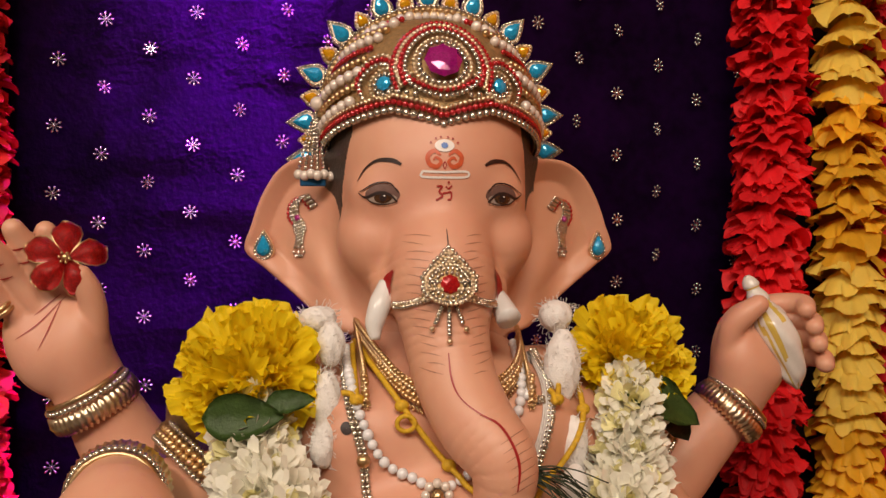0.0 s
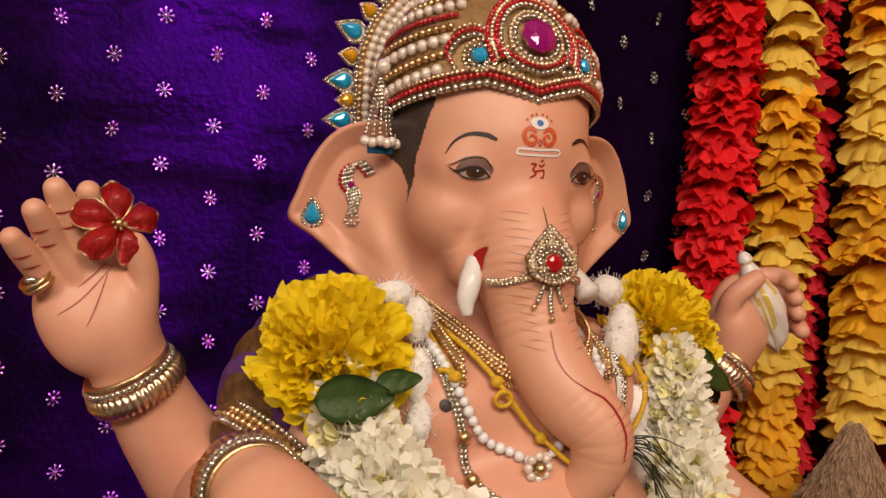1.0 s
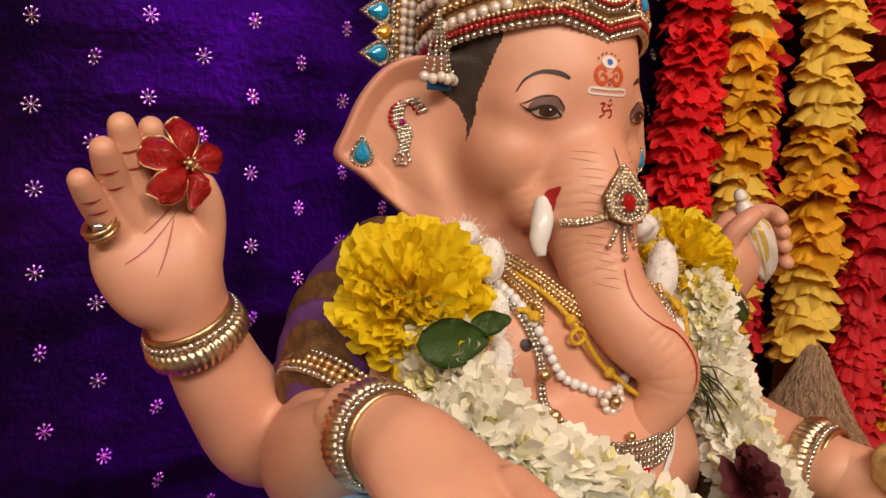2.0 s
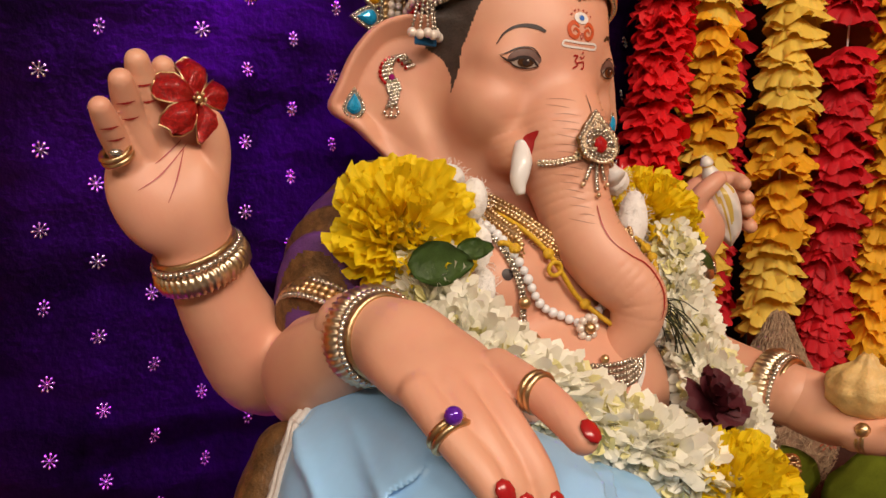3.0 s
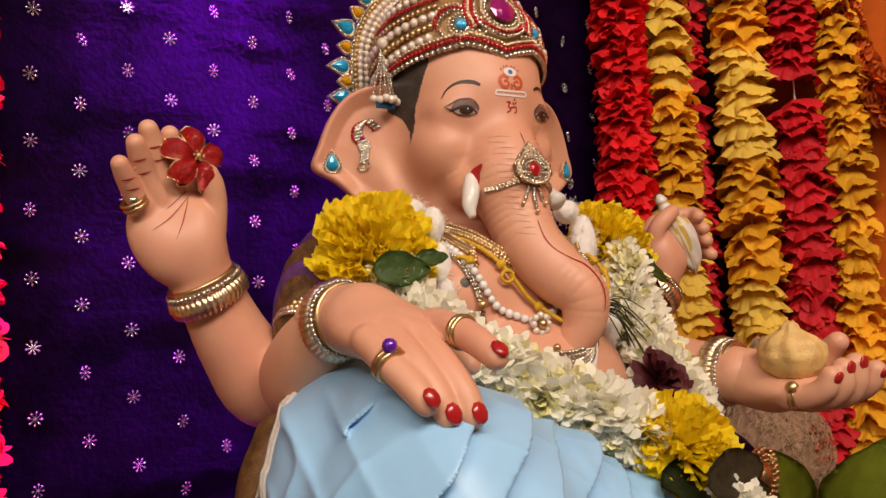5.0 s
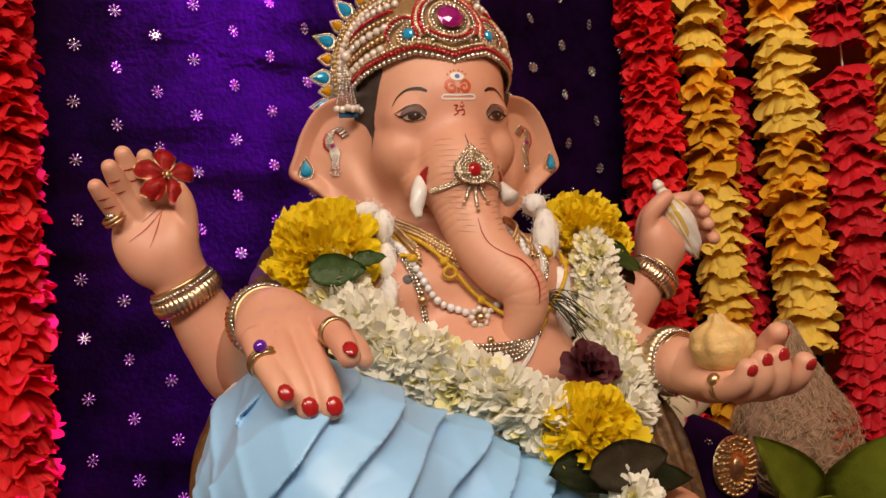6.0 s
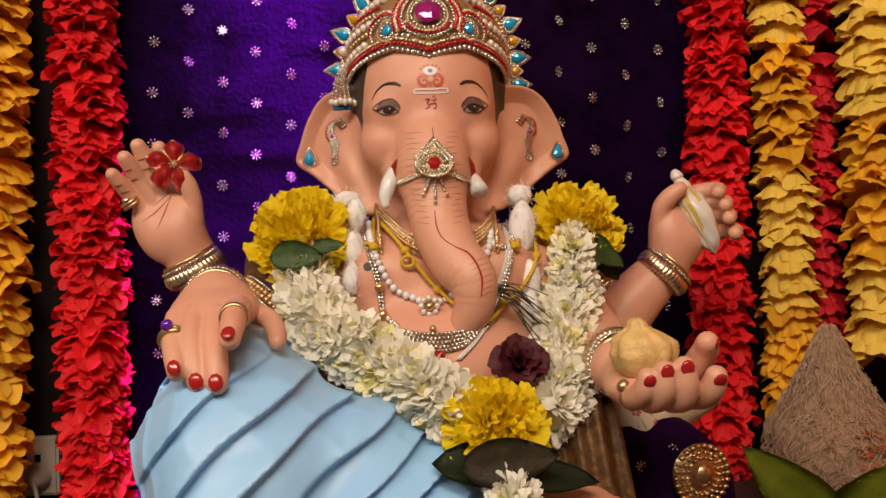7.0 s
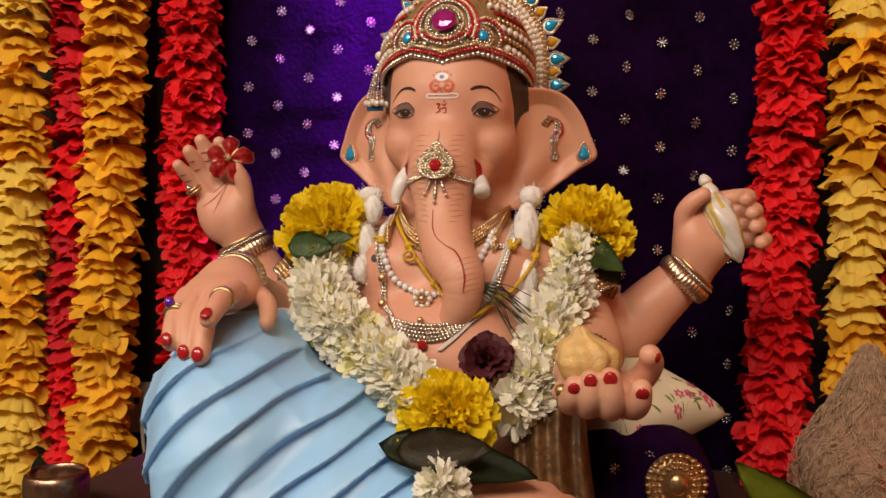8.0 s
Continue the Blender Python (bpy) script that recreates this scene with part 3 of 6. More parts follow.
class Bits:
    """Gathers many small forms into one mesh."""

    def __init__(self):
        self.pieces = []

    def form(self, tv, tf, m, idx=0):
        a = np.array(m)
        self.pieces.append((tv @ a[:3, :3].T + a[:3, 3], tf, idx))

    def ball(self, c, r, idx=0, m=None):
        rr = r if isinstance(r, (tuple, list)) else (r, r, r)
        self.form(*BALL, Matrix.Translation(c) @ (m or Matrix()) @ Matrix.Diagonal((*rr, 1)), idx)

    def gem(self, c, normal, r, idx=0, tall=1.0):
        self.form(*GEM, Matrix.Translation(c) @ Vector(normal).to_track_quat("Z", "Y").to_matrix().to_4x4() @ Matrix.Diagonal((r, r, r * tall, 1)), idx)

    def beads(self, pts, r, idx=0, gap=1.9, cut=False, normal=(0, -1, 0.2)):
        """Beads of radius r strung along pts."""
        p = np.array(pts)[:, :3]
        run = np.concatenate([[0], np.cumsum(np.linalg.norm(np.diff(p, axis=0), axis=1))])
        n = max(2, int(run[-1] / (r * gap)))
        for s in np.linspace(0, run[-1], n):
            c = [np.interp(s, run, p[:, i]) for i in range(3)]
            if cut:
                self.gem(c, normal, r, idx)
            else:
                self.ball(c, r, idx)

    def sheet(self, rows, idx=0):
        """A surface through rows of points."""
        n = len(rows[0])
        f = [(i * n + k, i * n + k + 1, (i + 1) * n + k + 1, (i + 1) * n + k) for i in range(len(rows) - 1) for k in range(n - 1)]
        self.pieces.append((np.array(rows, float).reshape(-1, 3), f, idx))

    def part(self, name, materials, parent=None, label="", flat=False):
        me = mesh_of(name, self.pieces, materials if isinstance(materials, (list, tuple)) else [materials])
        if flat:
            me.polygons.foreach_set("use_smooth", np.zeros(len(me.polygons), bool))
        ob = new(name, me)
        ob.parent = parent
        return tagged(ob, label, kind="stuff" if len(self.pieces) > 6 else "")


def template(bm):
    v = np.array([a.co[:] for a in bm.verts])
    bm.verts.index_update()
    f = [[a.index for a in q.verts] for q in bm.faces]
    bm.free()
    return v, f


def ball_template():
    bm = bmesh.new()
    bmesh.ops.create_uvsphere(bm, u_segments=9, v_segments=6, radius=1)
    return template(bm)


def gem_template():
    bm = bmesh.new()
    rings = [[bm.verts.new((r * math.cos(2 * math.pi * (k + o) / 8), r * math.sin(2 * math.pi * (k + o) / 8), z)) for k in range(8)] for r, z, o in ((0.9, -0.5, 0), (1.0, 0.05, 0), (0.74, 0.42, 0.5), (0.36, 0.62, 1.0))]
    for a, b in zip(rings, rings[1:]):
        for k in range(8):
            bm.faces.new((a[k], a[(k + 1) % 8], b[k]))
            bm.faces.new((a[(k + 1) % 8], b[(k + 1) % 8], b[k]))
    bm.faces.new(rings[3])
    return template(bm)


BALL, GEM = ball_template(), gem_template()
from mathutils.bvhtree import BVHTree

pieces, tree = [], {}
for vol, name in ((head, "head"), (body, "body"), (hands_up, "raised"), (hand_shell, "shell"), (hand_knee, "knee"), (hand_sweet, "sweet")):
    v, f = vol.skin()
    tree[name] = BVHTree.FromPolygons(v.tolist(), f.tolist())
    m = np.zeros(len(f), np.int32)
    if vol is head:
        c = v[f].mean(1)
        side = np.abs(c[:, 0])
        front = np.interp(c[:, 2], [1.110, 1.122, 1.138, 1.150, 1.170], [0.4915, 0.4885, 0.4860, 0.4800, 0.4720])
        back = np.interp(c[:, 2], [1.110, 1.122, 1.132, 1.140, 1.150], [0.4915, 0.4945, 0.5000, 0.5120, 0.6000])
        hair = (c[:, 1] > front) & (c[:, 1] < back) & (side < 0.069) & (side > 0.040) & (c[:, 2] > 1.110)
        m[hair] = 1
    pieces.append((v, f, m))


def onto(where, x, z, lift=0.0005, start=0.2):
    """The point of the statue's surface straight behind (x, z), lifted a little, and its normal."""
    p, n, _, _ = tree[where].ray_cast(Vector((x, start, z)), Vector((0, 1, 0)))
    if p is None:
        p, n, _, _ = tree[where].find_nearest(Vector((x, 0.40, z)))
    return p + n * lift, n


paint = Bits()


def stroke(where, pts, width, idx, n=6, lift=0.0005):
    """A painted line along pts of (x, z); the width may change from point to point."""
    w = width if hasattr(width, "__len__") else [width] * len(pts)
    c = spline([(a, b, q) for (a, b), q in zip(pts, w)], n)
    rows = []
    for i, (x, z, q) in enumerate(c):
        d = c[min(i + 1, len(c) - 1)][:2] - c[max(i - 1, 0)][:2]
        d = np.array((-d[1], d[0])) / max(np.linalg.norm(d), 1e-6) * q / 2
        rows.append([tuple(onto(where, x + s * d[0], z + s * d[1], lift)[0]) for s in (-1, 0, 1)])
    paint.sheet(rows, idx)


def patch(where, x, z, outline, idx, lift=0.0005, rings=4):
    """A painted spot: outline is a function of the angle that gives offsets in x and z."""
    rows = [[tuple(onto(where, x + q * outline(a)[0], z + q * outline(a)[1], lift)[0]) for a in np.linspace(0, 2 * math.pi, 25)] for q in np.linspace(0.02, 1, rings)]
    paint.sheet(rows, idx)


for sx in (-1, 1):
    ex, ez = sx * 0.0345, 1.1295
    X = lambda d: ex + sx * -d
    # lids, almond eye, iris, a painted white glint and lashes; d runs towards the nose
    patch("head", ex, ez + 0.0012, lambda a: (-sx * 0.0098 * math.cos(a), (0.0066 if math.sin(a) > 0 else 0.0042) * math.sin(a)), 4, 0.0004)
    patch("head", ex, ez - 0.0004, lambda a: (-sx * 0.0082 * math.cos(a), (0.0027 if math.sin(a) > 0 else 0.0030) * math.sin(a)), 5, 0.0007)
    patch("head", ex + 0.0004, ez, lambda a: (0.0050 * math.cos(a), (0.0026 if math.sin(a) > 0 else 0.0030) * math.sin(a)), 6, 0.0009, 3)
    patch("head", ex + 0.0004, ez, lambda a: (0.0021 * math.cos(a), 0.0020 * math.sin(a)), 3, 0.0011, 3)
    patch("head", ex + 0.0012, ez + 0.0011, lambda a: (0.0005 * math.cos(a), 0.0005 * math.sin(a)), 11, 0.0013, 3)
    stroke("head", [(X(0.0085), ez - 0.0022), (X(0.003), ez + 0.0022), (X(-0.003), ez + 0.0025), (X(-0.009), ez + 0.0004), (X(-0.0132), ez + 0.0030)], [0.0008, 0.0016, 0.0018, 0.0013, 0.0003], 3, lift=0.0010)
    stroke("head", [(X(0.0085), ez - 0.0022), (X(0.002), ez - 0.0036), (X(-0.005), ez - 0.0027), (X(-0.009), ez + 0.0002)], [0.0005, 0.0007, 0.0007, 0.0004], 3, lift=0.0010)
    stroke("head", [(X(0.009), ez + 0.0030), (X(0.004), ez + 0.0082), (X(-0.004), ez + 0.0080), (X(-0.0105), ez + 0.0046), (X(-0.0135), ez + 0.0034)], [0.0004, 0.0008, 0.0008, 0.0006, 0.0002], 3, lift=0.0010)
    stroke("head", [(X(0.0105), ez + 0.0185), (X(0.005), ez + 0.0212), (X(-0.003), ez + 0.0215), (X(-0.0095), ez + 0.0172), (X(-0.0140), ez + 0.0100)], [0.0016, 0.0026, 0.0018, 0.0010, 0.0003], 3)
# forehead marks
patch("head", 0, 1.1585, lambda a: (0.0056 * math.cos(a), 0.0036 * math.sin(a)), 11, 0.0006)
patch("head", 0, 1.1585, lambda a: (0.0020 * math.cos(a), 0.0017 * math.sin(a)), 12, 0.0009, 3)
for sx in (-1, 1):
    stroke("head", [(sx * 0.0022, 1.1530), (sx * 0.0060, 1.1555), (sx * 0.0095, 1.1525), (sx * 0.0085, 1.1480), (sx * 0.0045, 1.1465), (sx * 0.0022, 1.1495), (sx * 0.0050, 1.1518), (sx * 0.0065, 1.1500)], [0.0012, 0.0024, 0.0026, 0.0026, 0.0024, 0.0018, 0.0014, 0.0008], 10)
    for k in range(3):
        patch("head", sx * (0.002 + 0.0028 * k), 1.1634 - 0.0013 * k * k * 0.6, lambda a: (0.0006 * math.cos(a), 0.0006 * math.sin(a)), 9, 0.0008, 3)
stroke("head", [(0, 1.1495), (0.0009, 1.1475), (0, 1.1455), (-0.0009, 1.1475), (0, 1.1495)], 0.0005, 9)
bar = [(-0.0125, 1.1440), (-0.0125, 1.1410), (0.0, 1.1405), (0.0125, 1.1410), (0.0125, 1.1440), (0.0, 1.1435), (-0.0125, 1.1440)]
stroke("head", bar, 0.0013, 11)
# the small red sign below
stroke("head", [(-0.0045, 1.1355), (-0.0015, 1.1355), (-0.0030, 1.1325), (-0.0012, 1.1300), (-0.0048, 1.1275)], 0.0011, 9)
stroke("head", [(-0.0012, 1.1315), (0.0012, 1.1318), (0.0036, 1.1322), (0.0036, 1.1285), (0.0016, 1.1278)], 0.0010, 9)
stroke("head", [(0.0006, 1.1355), (0.0022, 1.1342), (0.0042, 1.1360)], 0.0009, 9)
patch("head", 0.0022, 1.1378, lambda a: (0.0007 * math.cos(a), 0.0007 * math.sin(a)), 9, 0.0008, 3)
# red line down the trunk, and thin darker lines painting its creases' shade
stroke("head", [(-0.001, 1.044), (0.0, 1.031), (0.004, 1.022), (0.013, 1.015), (0.022, 1.010), (0.028, 1.001), (0.031, 0.990), (0.030, 0.978)], [0.0006, 0.0010, 0.0007, 0.0008, 0.0012, 0.0014, 0.0014, 0.0006], 9)
stroke("head", [(0, 1.1110), (0.0003, 1.1040), (0, 1.0990)], [0.0003, 0.0007, 0.0003], 3)
crease = random.Random(8)
for k in range(17):
    z = 1.107 - 0.0046 * k
    half = 0.024 - 0.00015 * k
    for sx in (-1, 1):
        a = crease.uniform(0.30, 0.55) * half
        b = min(half, a + crease.uniform(0.4, 0.6) * half)
        dx = 0.0010 * max(0, k - 11)
        stroke("head", [(dx + sx * a, z), (dx + sx * (a + b) / 2, z + 0.0010), (dx + sx * b, z + crease.uniform(0.0005, 0.0025))], [0.0001, 0.0005, 0.0001], 7, 4, 0.0002)
for k in range(7):
    z = 1.006 - 0.0042 * k
    x = 0.034 + 0.0012 * min(k, 4)
    stroke("head", [(x - 0.012, z - 0.005), (x - 0.004, z - 0.001), (x + 0.003, z + 0.0005)], [0.0001, 0.0005, 0.0001], 7, 4, 0.0002)
# tusks: a whole one and a cut one, with red at their roots
tusk = bmesh.new()
tube(tusk, spline([(-0.0320, 0.452, 1.0800), (-0.0365, 0.446, 1.068), (-0.0395, 0.444, 1.057), (-0.0390, 0.442, 1.049)], 5), [float(v) for v in np.interp(np.linspace(0, 1, 16), [0, 0.3, 0.6, 1], [0.0048, 0.0066, 0.0058, 0.0028])], 12)
tube(tusk, spline([(0.0305, 0.456, 1.0760), (0.0345, 0.447, 1.067), (0.0368, 0.438, 1.0600)], 5), [float(v) for v in np.interp(np.linspace(0, 1, 11), [0, 0.4, 1], [0.0046, 0.0062, 0.0074])], 12)
tv, tf = template(tusk)
paint.pieces.append((tv, tf, 13))
for sx in (-1, 1):
    stroke("head", [(sx * 0.0285, 1.0880), (sx * 0.0315, 1.0820), (sx * 0.0320, 1.0735), (sx * 0.0300, 1.068)], [0.0008, 0.0040, 0.0040, 0.0010], 9, lift=0.0009)
# palm lines and finger joints of the raised hand
for a in ([(-0.250, 1.046), (-0.238, 1.055), (-0.224, 1.071)], [(-0.236, 1.040), (-0.231, 1.052), (-0.226, 1.068)], [(-0.241, 1.060), (-0.234, 1.066), (-0.227, 1.073)]):
    stroke("raised", a, [0.0002, 0.0008, 0.0003], 9)
for x, z in ((-0.262, 1.0715), (-0.2655, 1.077), (-0.2545, 1.0825), (-0.2575, 1.090), (-0.2445, 1.092), (-0.247, 1.100)):
    stroke("raised", [(x - 0.004, z - 0.0005), (x, z), (x + 0.004, z + 0.0015)], [0.0003, 0.0010, 0.0003], 9)
for x, z in ((-0.055, 1.002), (0.055, 0.994)):
    patch("body", x, z, lambda a: (0.0034 * math.cos(a), 0.0034 * math.sin(a)), 3, 0.0005, 3)
# nails
for tip, prev, n, r in (((-0.165, 0.288, 0.946), (-0.170, 0.293, 0.957), (0, -1, 0.25), 0.0046), ((-0.153, 0.290, 0.938), (-0.157, 0.293, 0.952), (0, -1, 0.2), 0.0050), ((-0.141, 0.287, 0.937), (-0.144, 0.291, 0.952), (0.1, -1, 0.2), 0.0050),
                        ((-0.131, 0.280, 0.964), (-0.132, 0.291, 0.974), (0.0, -0.7, 0.7), 0.0048),
                        ((0.120, 0.280, 0.930), (0.119, 0.284, 0.922), (0, -1, 0), 0.0044), ((0.130, 0.278, 0.934), (0.130, 0.280, 0.924), (0, -1, 0.1), 0.0048),
                        ((0.142, 0.277, 0.936), (0.143, 0.279, 0.925), (0, -1, 0.1), 0.0050), ((0.161, 0.276, 0.930), (0.160, 0.281, 0.922), (0.1, -1, 0), 0.0048), ((0.168, 0.306, 0.947), (0.169, 0.314, 0.940), (0.5, -0.8, 0.2), 0.0044)):
    d, nn = (Vector(tip) - Vector(prev)).normalized(), Vector(n)
    nn = (nn - d * nn.dot(d)).normalized()
    m = Matrix((d.cross(nn), d, nn)).transposed().to_4x4()
    paint.ball(Vector(tip) + d * 0.0008 + nn * 0.0054, (r * 0.92, r * 1.15, 0.0019), 8, m)

statue_me = mesh_of("statue", pieces + paint.pieces, STATUE_MATS)
statue = tagged(new("statue", statue_me), "painted seated elephant-headed statue with four arms, peach skin", "statue")

# ---- the satin cloth over the raised knee ----
drape = Vol((-0.245, 0.235, 0.745), (0.07, 0.50, 0.985), 0.0016)
drape.limb([(-0.140, 0.410, 0.918, 0.040), (-0.146, 0.345, 0.910, 0.044), (-0.142, 0.318, 0.88, 0.052), (-0.128, 0.312, 0.82, 0.054), (-0.11, 0.32, 0.75, 0.052)], 0.02)
drape.limb([(-0.140, 0.345, 0.885, 0.058), (-0.09, 0.350, 0.868, 0.058), (-0.03, 0.345, 0.842, 0.048), (0.01, 0.325, 0.815, 0.042)], 0.03)
drape.limb([(-0.156, 0.415, 0.906, 0.042), (-0.163, 0.388, 0.888, 0.046), (-0.164, 0.38, 0.75, 0.047)], 0.02)
drape.limb([(-0.142, 0.365, 0.86, 0.056), (-0.138, 0.37, 0.75, 0.056)], 0.03)
drape.limb([(-0.05, 0.33, 0.81, 0.055), (-0.06, 0.33, 0.75, 0.06)], 0.03)
ax = [drape.lo[i] + drape.h * np.arange(drape.n[i], dtype=np.float32) for i in range(3)]
X, Y, Z = np.meshgrid(*ax, indexing="ij")
# pleats run up and to the side, each lapping over the next
warp = 0.14 * np.sin(X * 26 + Z * 11 + 1) + 0.08 * np.sin(Z * 41 - X * 23) + 0.05 * np.sin(X * 75 - Z * 22 + Y * 50)
ph = 1.606 + 23.98 * (X + 0.1) + -29.44 * (Z - 0.9) + 11.3 * (X + 0.1) ** 2 + -90.0 * (X + 0.1) * (Z - 0.9) + warp
saw = ph - np.floor(ph)
lap = np.where(saw < 0.90, (saw / 0.90) ** 1.2, 0.5 + 0.5 * np.cos((saw - 0.90) / 0.10 * math.pi))
keep = np.clip((0.955 - Z) / 0.025, 0.15, 1) * np.clip((0.46 - Y) / 0.05, 0, 1)
soft = 0.0035 * np.sin(ph * 2.1 + X * 30) * np.sin(Z * 55 + X * 30) + 0.004 * np.sin(X * 50 - Y * 40 + Z * 30) * np.clip((0.34 - Y) * -12, 0, 1)
crumple = 0.0034 * (1 - np.abs(np.sin(X * 40 + Y * 52 - Z * 34 + 1.4 * np.sin(Z * 40 + Y * 25)))) ** 2 + 0.0028 * (1 - np.abs(np.sin(X * 48 - Y * 36 + Z * 52 + 1.7 * np.sin(X * 35 + 1)))) ** 2
pleat_w = np.clip((X + 0.205) / 0.045, 0, 1) * np.clip((0.365 - Y) / 0.035, 0, 1)
drape.d -= ((0.0082 * lap * pleat_w + crumple * (1 - 0.7 * pleat_w) - 0.003 + 0.8 * soft) * keep).astype(np.float32)
v, f = drape.skin()
drape_me = mesh_of("satin_cloth", [(v, f, 0)], [SATIN])
soften = bmesh.new()
soften.from_mesh(drape_me)
bmesh.ops.smooth_vert(soften, verts=soften.verts[:], factor=0.5, use_axis_x=True, use_axis_y=True, use_axis_z=True)
soften.to_mesh(drape_me)
soften.free()
drape_ob = tagged(new("satin_cloth", drape_me), "pale blue satin cloth pleated over the statue's knee", "cloth")
cloth_tree = BVHTree.FromPolygons(v.tolist(), f.tolist())
trim = bmesh.new()
edge = []
for p in spline([(-0.105, 0.440, 0.965), (-0.145, 0.432, 0.955), (-0.172, 0.430, 0.948), (-0.197, 0.426, 0.934), (-0.208, 0.420, 0.913), (-0.214, 0.415, 0.880), (-0.216, 0.41, 0.80)], 10):
    q, nq, _, _ = cloth_tree.find_nearest(Vector(p))
    edge.append(q + nq * 0.0012)
for o in (-0.0024, 0.0024):
    tube(trim, [p + Vector((0, o, 0.0005)) for p in edge], 0.0020, 7)
for k in range(26, 58, 3):
    a = edge[k] + Vector((-0.001, 0.002, 0))
    tube(trim, [a, a + Vector((-0.003, 0.003, -0.012)), a + Vector((-0.002 + 0.003 * (k % 2), 0.004, -0.030))], 0.0010, 5)
part("corded_edge", trim, WHITE_THREAD, drape_ob, "white corded edge")
lining = Vol((-0.245, 0.39, 0.745), (-0.15, 0.49, 0.955), 0.002)
lining.limb([(-0.186, 0.442, 0.910, 0.018), (-0.196, 0.440, 0.870, 0.022), (-0.198, 0.440, 0.76, 0.024)], 0.01)
v, f = lining.skin()
ob = new("lining", mesh_of("lining", [(v, f, 0)], [BROCADE]))
ob.parent = drape_ob
tagged(ob, "brown and gold brocade lining")

# ---- the crown ----
DOME_C, DOME_R = Vector((0, 0.517, 1.180)), (0.070, 0.0725, 0.070)


def dome(az, el, lift=0.0):
    """A point on the cap: az from the front (0) to its sides, el up from the rim, in degrees."""
    a, e = math.radians(az), math.radians(el)
    n = Vector((math.sin(a) * math.cos(e), -math.cos(a) * math.cos(e), math.sin(e)))
    return DOME_C + Vector([n[i] * (DOME_R[i] + lift) for i in range(3)])


def rim_el(az):
    """The rim dips to a point at the brow and falls towards the ears."""
    u = abs(az)
    return -8 + 7 * min(u / 24, 1) ** 0.8 - 14 * max(0, (u - 24) / 66) ** 1.2 * (1 if u > 24 else 0)


ROUND_PEARL = mesh_of("pearl", [(*BALL, 0)], [PEARL])


def pearls_along(parent, pts, r):
    """Single pearls strung along pts."""
    p = np.array(pts)[:, :3]
    run = np.concatenate([[0], np.cumsum(np.linalg.norm(np.diff(p, axis=0), axis=1))])
    for d in np.linspace(0, run[-1], max(2, int(run[-1] / (r * 1.8)))):
        ob = new("pearl", ROUND_PEARL)
        ob.parent = parent
        ob.matrix_basis = Matrix.Translation([np.interp(d, run, p[:, i]) for i in range(3)]) @ Matrix.Diagonal((r, r, r, 1))


crown = empty("crown", "gold crown set with pearls, crystals, blue and amber stones", "crown", at=(0, 0.517, 1.16))
crown.location = (0, 0, 0)
shell = bmesh.new()
rows = [[shell.verts.new(dome(az, rim_el(az) + (88 - rim_el(az)) * q, 0)) for az in range(-110, 111, 5)] for q in np.linspace(0, 1, 14)]
for a, b in zip(rows, rows[1:]):
    for k in range(len(a) - 1):
        shell.faces.new((a[k], a[k + 1], b[k + 1], b[k]))
bmesh.ops.solidify(shell, geom=shell.faces[:], thickness=0.003)
part("cap", smooth(shell), CAP_GOLD, crown, "ridged gold cap")
az_all = np.arange(-108, 108.1, 1.5)
bits = Bits()
bits.beads([dome(a, rim_el(a) + 1.0, 0.0022) for a in az_all], 0.0024, 0, 1.85, True)
bits.beads([dome(a, rim_el(a) + 4.6, 0.0022) for a in az_all], 0.0019, 1, 1.85)
bits.beads([dome(a, rim_el(a) + 7.6, 0.0022) for a in az_all], 0.0016, 2, 1.85)
bits.part("rim", [CRYSTAL, RED_STONE, GOLD_PALE], crown, "rows of crystals, red and gold beads")
